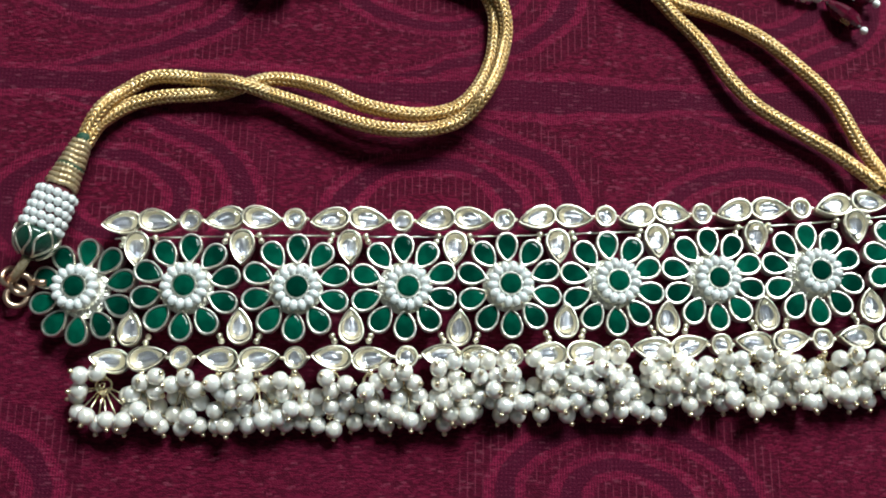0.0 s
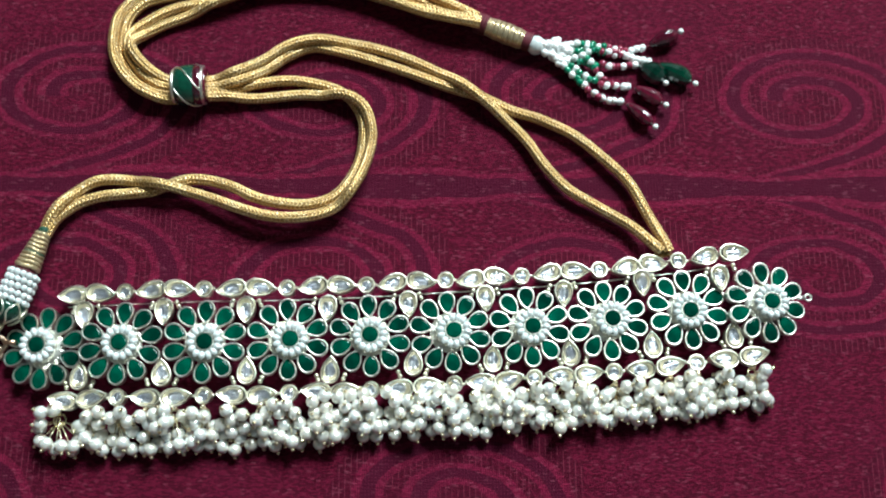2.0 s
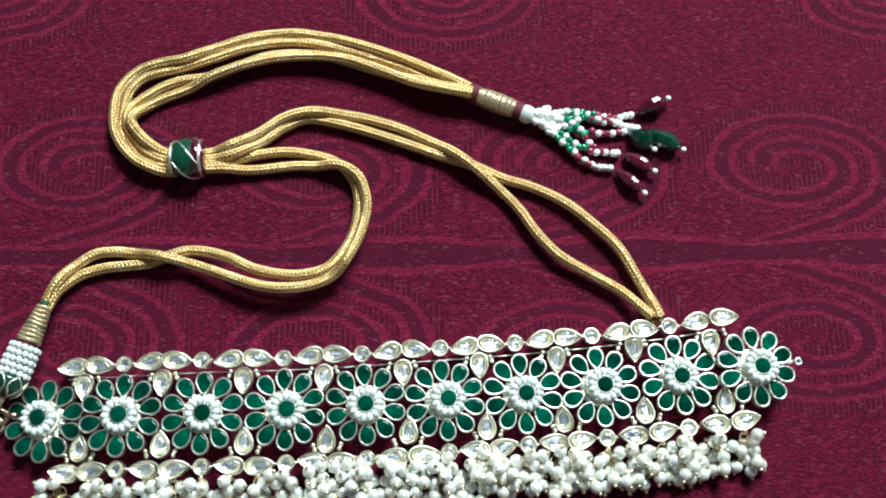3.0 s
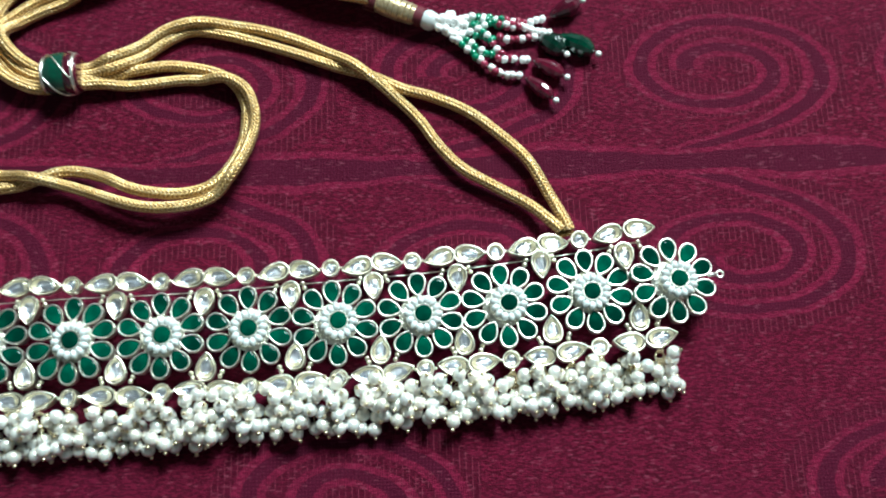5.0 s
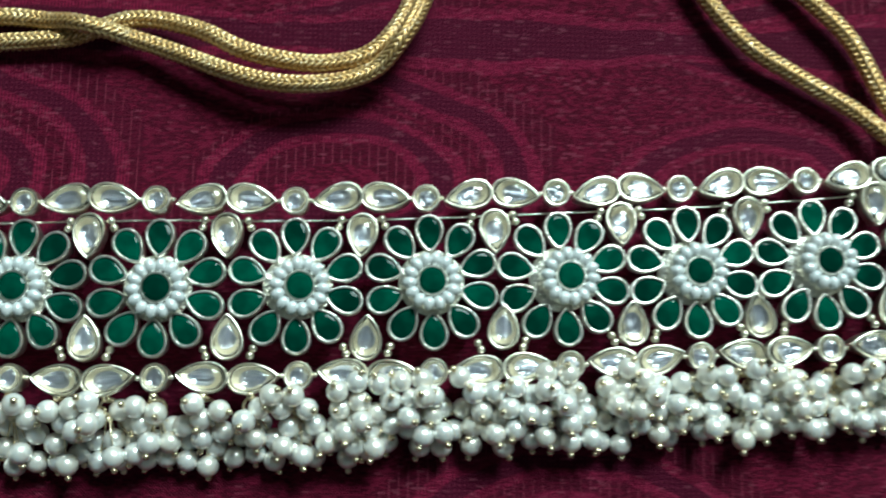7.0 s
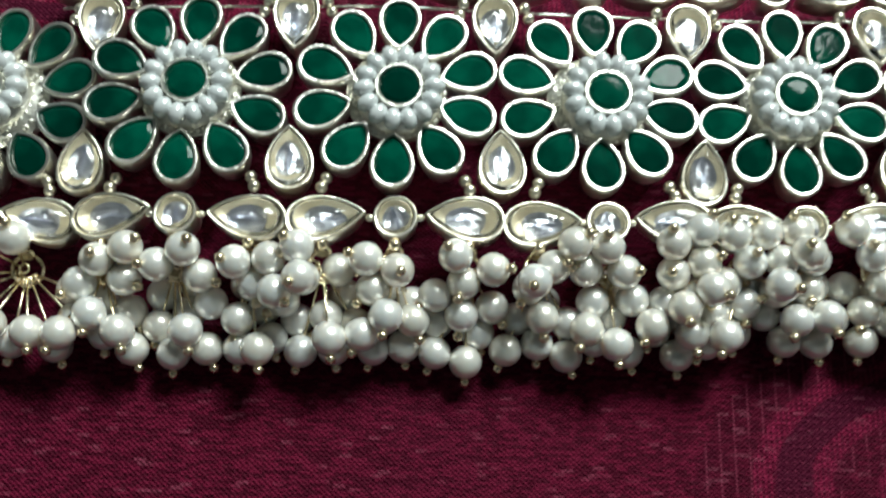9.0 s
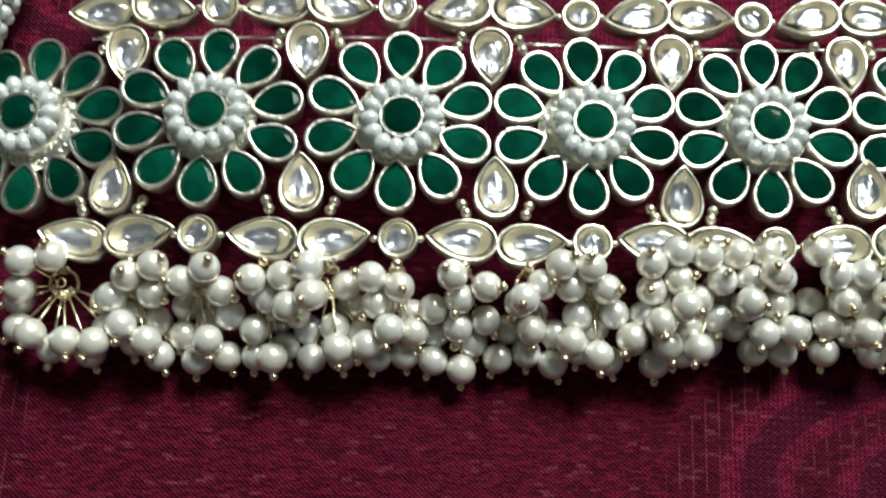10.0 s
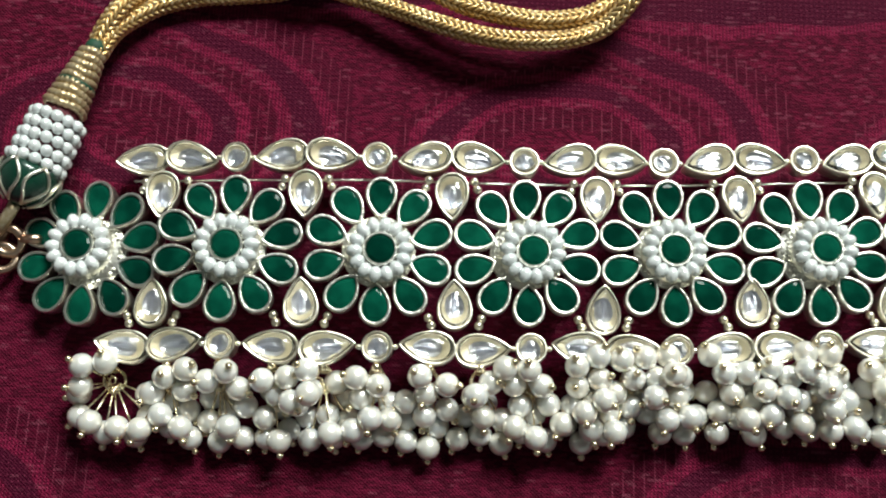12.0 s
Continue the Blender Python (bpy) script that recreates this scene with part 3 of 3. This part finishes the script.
# the drawstring: two doubled cords, through a sliding bead, to a tassel
def smooth_path(points, step):
    """A Catmull-Rom run through the points, at even steps."""
    P = np.array([points[0], *points, points[-1]], float)
    P[0], P[-1] = 2 * P[1] - P[2], 2 * P[-2] - P[-3]
    out = []
    for i in range(1, len(P) - 2):
        a, b, c, d = P[i - 1:i + 3]
        for t in np.linspace(0, 1, 40, endpoint=False):
            out.append(0.5 * (2 * b + (c - a) * t + (2 * a - 5 * b + 4 * c - d) * t * t + (3 * b - a - 3 * c + d) * t ** 3))
    out = np.array(out + [P[-2]])
    run = np.r_[0, np.cumsum(np.linalg.norm(np.diff(out, axis=0), axis=1))]
    s = np.arange(0, run[-1], step)
    return np.c_[np.interp(s, run, out[:, 0]), np.interp(s, run, out[:, 1])]


STRAND_A = [(-0.3, 27.2), (1.0, 31.0), (4.9, 37.5), (9.8, 41.3), (15.1, 42.0), (21.7, 41.0), (27.6, 39.4), (33.6, 38.1), (40.8, 35.5), (48.0, 32.6), (53.7, 30.8), (59.4, 30.1), (66.5, 30.8), (72.7, 33.9),
            (77.2, 40.5), (80.0, 49.7), (79.6, 56.0), (77.5, 60.0), (73.1, 62.6), (67.2, 63.2), (61.6, 63.6), (50.4, 62.9), (39.8, 63.3)]
LOOP_A = [(29.5, 62.7), (22.8, 64.6), (17.6, 69.1), (14.4, 74.9), (13.8, 81.5), (14.9, 88.1), (19.0, 93.0), (26.5, 95.2), (32.6, 95.8), (41.7, 99.8), (51.0, 102.5), (60.2, 102.8), (69.5, 101.6),
          (80.3, 97.8), (91.0, 93.4), (100.0, 88.8), (109.7, 82.8)]
STRAND_B = [(0.3, 27.2), (2.5, 32.1), (6.8, 35.9), (12.7, 37.7), (19.2, 38.1), (24.3, 38.5), (28.3, 39.8), (33.4, 41.2), (38.7, 40.8), (45.1, 38.7), (50.8, 35.7), (56.5, 34.0), (63.0, 33.3),
            (69.5, 34.8), (74.0, 39.2), (77.1, 45.9), (78.1, 53.7), (77.0, 58.5), (73.9, 62.9), (69.0, 65.7), (59.8, 67.7), (51.3, 67.1), (43.5, 65.2)]
LOOP_B = [(29.9, 63.8), (22.8, 66.2), (18.2, 70.7), (15.8, 76.5), (16.0, 83.1), (17.7, 88.0), (22.1, 91.7), (31.1, 93.7), (40.2, 96.5), (49.4, 99.3), (60.2, 100.4), (69.5, 99.0), (80.2, 95.6),
          (90.9, 91.2), (99.9, 86.7), (109.6, 82.4)]
STRAND_C = [(152.6, 17.4), (151.6, 21.1), (149.1, 28.0), (145.0, 37.0), (139.0, 43.8), (132.1, 50.1), (123.6, 54.8), (116.3, 57.5), (109.0, 61.4), (100.2, 64.7), (91.3, 68.6), (83.9, 71.6),
            (78.0, 73.8), (72.0, 75.7), (65.2, 77.0), (59.2, 74.9), (53.1, 70.8), (46.4, 67.0), (39.8, 66.0)]
LOOP_C = [(29.9, 65.8), (23.5, 68.5), (18.9, 73.9), (17.4, 78.9), (19.0, 83.3), (25.2, 87.7), (31.2, 89.9), (38.8, 90.8), (46.4, 93.6), (54.0, 96.3), (61.7, 96.7), (70.9, 95.6), (80.1, 92.2),
          (90.7, 88.3), (99.8, 85.0), (109.6, 81.4)]
STRAND_D = [(150.8, 17.5), (148.9, 19.8), (144.4, 25.2), (136.2, 30.9), (129.3, 35.8), (124.0, 42.2), (120.1, 48.6), (115.3, 54.3), (108.9, 60.2), (101.8, 66.2), (93.0, 71.5), (85.6, 74.8),
            (78.1, 77.1), (70.5, 78.2), (64.5, 78.3), (58.4, 76.8), (52.4, 72.9), (46.4, 69.5), (39.8, 67.7)]
LOOP_D = [(29.8, 67.8), (24.2, 70.3), (19.9, 75.0), (19.0, 78.3), (21.6, 82.0), (26.8, 84.9), (34.3, 87.6), (41.8, 90.7), (49.4, 93.3), (57.1, 94.8), (66.3, 94.8), (75.5, 93.4), (86.1, 89.2),
          (96.7, 84.2), (109.5, 80.7)]
CORD_R = 1.34


def braided_strand(path, z):
    """A round braid along the path: columns of slanting stitches that meet in chevrons, as relief of the skin."""
    sides, count = 48, len(path)
    pts = np.c_[path, z]
    tang = np.gradient(pts, axis=0)
    tang /= np.linalg.norm(tang, axis=1)[:, None]
    side = np.cross(tang, (0, 0, 1.0))
    side /= np.linalg.norm(side, axis=1)[:, None]
    top = np.cross(side, tang)
    run = np.r_[0, np.cumsum(np.linalg.norm(np.diff(pts, axis=0), axis=1))]
    ang = np.arange(sides) * 2 * np.pi / sides
    A, S = np.meshgrid(ang, run)
    twist = A + 0.12 * np.sin(S * 0.11)
    col = twist / (2 * np.pi) * 8
    inside = col - np.floor(col)
    sign = np.where(np.floor(col).astype(int) % 2 == 0, 1.0, -1.0)
    phase = S / 1.0 + sign * (inside - 0.5) * 1.15
    stitch = np.abs(np.sin(np.pi * phase)) ** 0.6
    across = np.sin(np.pi * inside) ** 0.5
    rad = CORD_R * (0.72 + 0.33 * stitch * (0.25 + 0.75 * across))
    v = pts[:, None] + rad[..., None] * (np.cos(A)[..., None] * side[:, None] + np.sin(A)[..., None] * top[:, None])
    i, k = np.meshgrid(np.arange(count - 1), np.arange(sides), indexing="ij")
    k2 = (k + 1) % sides
    faces = np.stack([i * sides + k, i * sides + k2, (i + 1) * sides + k2, (i + 1) * sides + k], -1).reshape(-1, 4)
    me = bpy.data.meshes.new("strand")
    me.from_pydata((v.reshape(-1, 3) * MM).tolist(), [], faces.tolist())
    uv = me.uv_layers.new(name="braid")
    U, V = col.reshape(-1), phase.reshape(-1)
    loops = faces.reshape(-1)
    uv.data.foreach_set("uv", np.stack([U[loops], V[loops]], -1).astype(np.float32).reshape(-1))
    me.polygons.foreach_set("use_smooth", np.ones(len(faces), bool))
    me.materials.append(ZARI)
    me.update()
    return me


def drawstring():
    cord = empty("drawstring_cord", "gold braided drawstring cord looped loosely over the cloth", "cord")
    laid = []
    for first, loop in ((STRAND_B, LOOP_B), (STRAND_A, LOOP_A), (STRAND_C, LOOP_C), (STRAND_D, LOOP_D)):
        path = smooth_path(first + loop, 0.14)
        z = np.full(len(path), CORD_R)
        # the run from the beaded end stands up off the cloth before it sinks back to it
        arch = 3.8 * np.exp(-((path[:, 0] - 57) / 21) ** 2) * np.clip((48 - path[:, 1]) / 10, 0, 1) * (first is STRAND_A or first is STRAND_B)
        path[:, 1] -= 0.2 * arch
        if first is STRAND_C or first is STRAND_D:  # these two spring up from the choker's edge
            arch = 1.1 * np.exp(-((path[:, 1] - 36) / 15) ** 2) * np.clip((path[:, 0] - 108) / 14, 0, 1)
            path = path - arch[:, None] * (0.2, 0.39)
        for q, qz in laid:
            d2 = ((path[:, None] - q[None, ::3]) ** 2).sum(-1)
            lift = np.where(d2 < 6.3, np.sqrt(np.maximum(6.3 - d2, 0)), -9) + np.where(d2 < 6.3, qz[None, ::3], 0)
            near_bead = np.hypot(path[:, 0] - 34, path[:, 1] - 65.5) < 9
            z = np.where(near_bead, z, np.maximum(z, np.minimum(lift.max(1), 5.2)))
        # through the bead all strands run at mid height
        w = np.exp(-(np.hypot(path[:, 0] - 34, path[:, 1] - 65.5) / 9.0) ** 2)
        z = z * (1 - w) + w * np.maximum(z, 3.6)
        # the end at the choker lifts over its rim, that at the tassel gathers
        kernel = np.hanning(71)
        z = np.convolve(np.pad(z, 35, mode="edge"), kernel / kernel.sum(), mode="valid")
        run = np.arange(len(path)) * 0.14
        w = np.exp(-(run / 7.0) ** 2)
        z = z * (1 - w) + 4.5 * w + arch
        laid.append((path, z))
        part("strand", braided_strand(path, z), cord)


drawstring()


def slider_bead():
    bead = empty("slider_bead", "green enamel slider bead bound with gold wire, threaded on the cord", "bead", (34.3, 65.6, 4.7))
    prof = [(-4.2, 3.3), (-3.9, 4.3), (-2.8, 5.0), (-1.0, 5.4), (1.0, 5.4), (2.8, 5.0), (3.9, 4.3), (4.2, 3.3)]
    bm = bmesh.new()
    rows = [[bm.verts.new((x, r * math.cos(a), 0.86 * r * math.sin(a))) for a in (k * 2 * math.pi / 32 for k in range(32))] for x, r in prof]
    for r0, r1 in zip(rows, rows[1:]):
        for k in range(32):
            bm.faces.new((r0[k], r0[(k + 1) % 32], r1[(k + 1) % 32], r1[k]))
    bm.faces.new(rows[0][::-1])
    bm.faces.new(rows[-1])
    part("body", to_mesh("body", bm, ENAMEL), bead)
    bm = bmesh.new()
    rows = [[bm.verts.new((x, r * math.cos(a), 0.86 * r * math.sin(a))) for a in (k * 2 * math.pi / 32 for k in range(32))] for x, r in ((1.4, 5.42), (2.8, 5.1), (3.9, 4.4), (4.25, 3.3))]
    for r0, r1 in zip(rows, rows[1:]):
        for k in range(32):
            bm.faces.new((r0[k], r0[(k + 1) % 32], r1[(k + 1) % 32], r1[k]))
    bm.faces.new(rows[0][::-1])
    bm.faces.new(rows[-1])
    part("end_band", to_mesh("end_band", bm, RUBY), bead, label="dark maroon enamel band")
    for k in range(4):
        bm = bmesh.new()
        pts = []
        for i in range(22):
            t = i / 21
            x = -3.6 + 7.4 * t
            r = float(np.interp(x, [q[0] for q in prof], [q[1] for q in prof])) + 0.1
            a = k * math.pi / 2 + t * 1.9 + 0.5
            pts.append((x, r * math.cos(a), 0.86 * r * math.sin(a)))
        tube(bm, pts, 0.21, 6)
        part("wire", to_mesh("wire", bm, SILVER), bead)
    for x, r, mat in ((4.0, 4.1, RUBY), (3.4, 4.7, SILVER), (-4.0, 4.1, SILVER)):
        bm = bmesh.new()
        ring(bm, (x, 0, 0), r, 0.42, Matrix.Rotation(math.pi / 2, 4, "Y") @ Matrix.Diagonal((0.86, 1, 1, 1)), 30, 8)
        part("rim", to_mesh("rim", bm, mat), bead)


slider_bead()


def frame_along(a, b):
    """A frame at a whose z axis runs to b."""
    d = (Vector(b) - Vector(a)).normalized()
    q = d.to_track_quat("Z", "Y").to_matrix().to_4x4()
    return Matrix.Translation(Vector(a)) @ q


def beaded_cone():
    """The cord's end: a thread-wound cone, five rows of seed beads and a green enamel cap."""
    cone = empty("beaded_cord_end", "gold thread cone wrapped in white beads, green enamel cap", "cord end")
    base, tip = (-6.9, 9.5, 5.4), (0.0, 27.9, 4.9)
    F = frame_along(base, tip)
    length = (Vector(tip) - Vector(base)).length
    bm = bmesh.new()
    count = 9
    for i in range(count):
        h = 10.3 + (length - 11.2) * i / (count - 1)
        r = 2.5 - 1.15 * i / (count - 1)
        pts = [F @ Vector((r * math.cos(a), r * math.sin(a), h + 0.12 * math.sin(3 * a + i))) for a in (k * 2 * math.pi / 60 for k in range(60))]
        tube(bm, pts, 0.6, 8, closed=True, radii=[0.62 if (k + i) % 3 else 0.46 for k in range(60)])
    part("wound_thread", to_mesh("wound_thread", bm, THREAD), cone)
    bm = bmesh.new()
    loft(bm, [(round_outline(5.8), 0.5), (round_outline(5.6), 8.3), (round_outline(4.6), 9.6), (round_outline(3.0), length - 1.0)], True, True, F)
    part("core", to_mesh("core", bm, MAROON), cone)
    bm = bmesh.new()
    ball(bm, F @ Vector((0, 0, length + 0.1)), 1.45, 2)
    ring(bm, F @ Vector((0, 0, 13.8)), 2.2, 0.4, F.to_3x3().to_4x4(), 24, 6)
    part("knot", to_mesh("knot", bm, GREEN_THREAD), cone, label="dark green thread knot")
    bm = bmesh.new()
    ball(bm, (0, 0, 0), 0.86, 2, (0.97, 1.03, 0.92))
    bead = to_mesh("seed_bead", bm, SEED)
    rnd = random.Random(3)
    for row in range(5):
        n_beads = 13
        for k in range(n_beads):
            a = (k + 0.5 * (row % 2)) * 2 * math.pi / n_beads
            p = F @ Vector(((3.4 - 0.06 * row) * math.cos(a), (3.4 - 0.06 * row) * math.sin(a), 1.7 + row * 1.62 + rnd.uniform(-0.08, 0.08)))
            part("seed_bead", bead, cone, at(p.x, p.y, p.z, rnd.uniform(0, 60), rnd.uniform(0, 60), rnd.uniform(0, 60)))
    bm = bmesh.new()
    prof = [(1.0, 3.7), (0.2, 4.0), (-1.4, 3.9), (-2.9, 3.1), (-4.0, 1.8), (-4.5, 0.8)]
    loft(bm, [(round_outline(2 * r), h) for h, r in prof], True, True, F)
    cap = part("cap", to_mesh("cap", bm, ENAMEL), cone, label="green enamel cap")
    for k in range(6):
        bm = bmesh.new()
        for s in (-1, 1):
            pts = []
            for i in range(10):
                h, r = prof[0][0] - 5.2 * i / 9, 0
                r = float(np.interp(-h, [-q[0] for q in prof], [q[1] for q in prof])) + 0.12
                a = k * math.pi / 3 + s * 0.42 * math.sin(math.pi * i / 9) + 0.3
                pts.append(F @ Vector((r * math.cos(a), r * math.sin(a), h)))
            tube(bm, pts, 0.24, 6)
        part("filigree", to_mesh("filigree", bm, GOLD), cap)
    bm = bmesh.new()
    a0 = F @ Vector((0, 0, -4.3))
    tube(bm, [a0, a0 + Vector((-1.2, -1.6, -0.7)), a0 + Vector((-2.2, -3.0, -1.2)), (-12.4, 2.0, 2.0)], 0.85, 8)
    part("thread_loop", to_mesh("thread_loop", bm, THREAD), cone)


beaded_cone()


def cord_knot():
    """Gold thread that ties the two cords to the choker's upper edge."""
    bm = bmesh.new()
    for i in range(4):
        tube(bm, [(149.6 + 0.2 * i, 16.0 + 0.55 * i, 2.0), (151.0, 16.4 + 0.6 * i, 4.2 - 0.3 * i), (152.6, 16.7 + 0.6 * i, 4.0 - 0.3 * i), (154.0 - 0.2 * i, 16.3 + 0.6 * i, 2.0)], 0.55, 8)
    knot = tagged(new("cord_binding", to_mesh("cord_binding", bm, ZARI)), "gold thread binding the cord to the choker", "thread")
    return knot


cord_knot()


def tassel():
    thing = empty("bead_tassel", "white, green and red seed bead tassel with glass drops", "tassel")
    start, end = Vector((109.5, 81.9, 2.9)), Vector((122.0, 76.0, 2.9))
    F = frame_along(start, end)
    length = (end - start).length
    bm = bmesh.new()
    for i in range(22):
        h = 2.2 + (length - 3.6) * i / 21
        ring(bm, F @ Vector((0, 0, h)), 2.15 + 0.35 * math.sin(math.pi * i / 21) + 0.06 * math.sin(i * 5.3), 0.34, F.to_3x3().to_4x4() @ Matrix.Rotation(0.08 * math.sin(i * 2.0), 4, "X"), 22, 6)
    loft(bm, [(round_outline(4.0), 1.5), (round_outline(4.4), 6), (round_outline(4.0), length - 0.8)], True, True, F)
    part("wound_thread", to_mesh("wound_thread", bm, THREAD), thing)
    for h0, h1, r in ((-0.6, 1.7, 2.75), (length - 1.2, length + 0.2, 2.5)):
        bm = bmesh.new()
        for i in range(4):
            ring(bm, F @ Vector((0, 0, h0 + (h1 - h0) * i / 3)), r - 0.4, 0.5, F.to_3x3().to_4x4(), 22, 6)
        loft(bm, [(round_outline(2 * r - 0.8), h0), (round_outline(2 * r - 0.8), h1)], True, True, F)
        part("thread_band", to_mesh("thread_band", bm, MAROON), thing, label="maroon thread band")
    bm = bmesh.new()
    ball(bm, (123.9, 75.2, 2.7), 2.6, 3, (1, 1, 1))
    part("top_bead", to_mesh("top_bead", bm, SEED), thing)
    seeds = {}
    for key, mat in (("W", TASSEL_WHITE), ("G", GREEN_BEAD), ("R", RED_BEAD)):
        bm = bmesh.new()
        ball(bm, (0, 0, 0), 1.1, 2, (1, 1, 0.88))
        seeds[key] = to_mesh("seed_bead", bm, mat)
    bm = bmesh.new()
    ball(bm, (0, 0, 0), 0.8, 2)
    ender = to_mesh("end_bead", bm, TASSEL_WHITE)

    def glass_drop(mat):
        bm = bmesh.new()
        prof = [(0.0, 0.5), (0.8, 1.3), (2.4, 2.1), (4.6, 2.75), (6.4, 2.5), (7.8, 1.5), (8.3, 0.5)]
        loft(bm, [(round_outline(2 * r, 14), z) for z, r in prof], True, True)
        return sharp(to_mesh("glass_drop", bm, mat), 20)

    ruby, bottle = glass_drop(RUBY), glass_drop(BOTTLE)
    rnd = random.Random(9)
    white, mixed = "WWWWWWW", "GWGWGG"
    strands = [
        ([(125.8, 75.6), (133, 75.6), (141, 75.2), (149, 73.6), (154.6, 75.0)], white + "GWGGWG" + "RWRRW" + "WWW", ruby, (163.0, 78.4), 0.9),
        ([(125.8, 75.0), (133, 74.2), (140, 73.4), (147, 72.2), (156.0, 69.2)], white + mixed + "RWRWW" + "WWWW", bottle, (165.2, 63.2), 1.0),
        ([(125.6, 74.6), (132, 72.2), (138, 70.0), (146, 69.2), (151.6, 69.6)], white + "GGWGG" + "RWRRWR" + "WW", bottle, (157.4, 63.6), 1.15),
        ([(125.4, 74.2), (131, 71.0), (136.4, 66.4), (141.5, 64.0), (149.4, 63.0)], white + mixed + "WRWR" + "WWWW", ruby, (156.8, 57.4), 0.8),
        ([(125.2, 74.0), (130, 70.2), (135.4, 64.4), (140, 60.6), (147.0, 58.4)], white + "GWGWGW" + "RWRW" + "WWWWW", ruby, (153.4, 51.4), 0.75),
        ([(125.8, 75.4), (129, 76.2), (133, 76.4)], white, None, None, 0),
        ([(125.6, 74.4), (128.4, 71.8), (131.6, 69.6)], white, None, None, 0),
        ([(125.8, 75.0), (129, 74.6), (134, 72.4)], white, None, None, 0),
        ([(125.8, 75.2), (132, 73.6), (137, 71.6), (140, 67.2), (142.4, 63.2)], white + "GGWGWG" + "RRWRW", None, None, 0),
        ([(125.8, 75.2), (131, 74.8), (136, 75.6), (142, 73.2), (150, 73.4)], white + "WGGWGG" + "RRWRRWW", None, None, 0),
    ]
    for k, (points, code, drop, end_at, size) in enumerate(strands):
        path = smooth_path(points, 0.2)
        thread = bmesh.new()
        tube(thread, [(x, y, 1.2) for x, y in path[::8]], 0.2, 5)
        line = part("bead_string", to_mesh("bead_string", thread, MAROON), thing)
        count = int(len(path) * 0.2 / 1.5)
        for i in range(count):
            x, y = path[min(len(path) - 1, int(i * 1.5 / 0.2))]
            key = code[min(len(code) - 1, int(i * len(code) / count))]
            z = 0.95 + max(0.0, 3.2 - 0.22 * i) * (0.4 + 0.1 * k) * 0.6 + rnd.uniform(0, 0.5)
            part("seed_bead", seeds[key], line, at(x + rnd.uniform(-0.35, 0.35), y + rnd.uniform(-0.35, 0.35), z, rnd.uniform(0, 180), rnd.uniform(0, 180), 0))
        if drop:
            a, b = Vector((*path[-1], 1.3)), Vector((*end_at, 2.2))
            m = frame_along(a, b)
            m.translation *= MM
            s = (b - a).length / 9.2
            part("glass_drop", drop, thing, m @ Matrix.Diagonal((size, size, s, 1)))
            part("end_bead", ender, thing, at(b.x, b.y, b.z))


tassel()
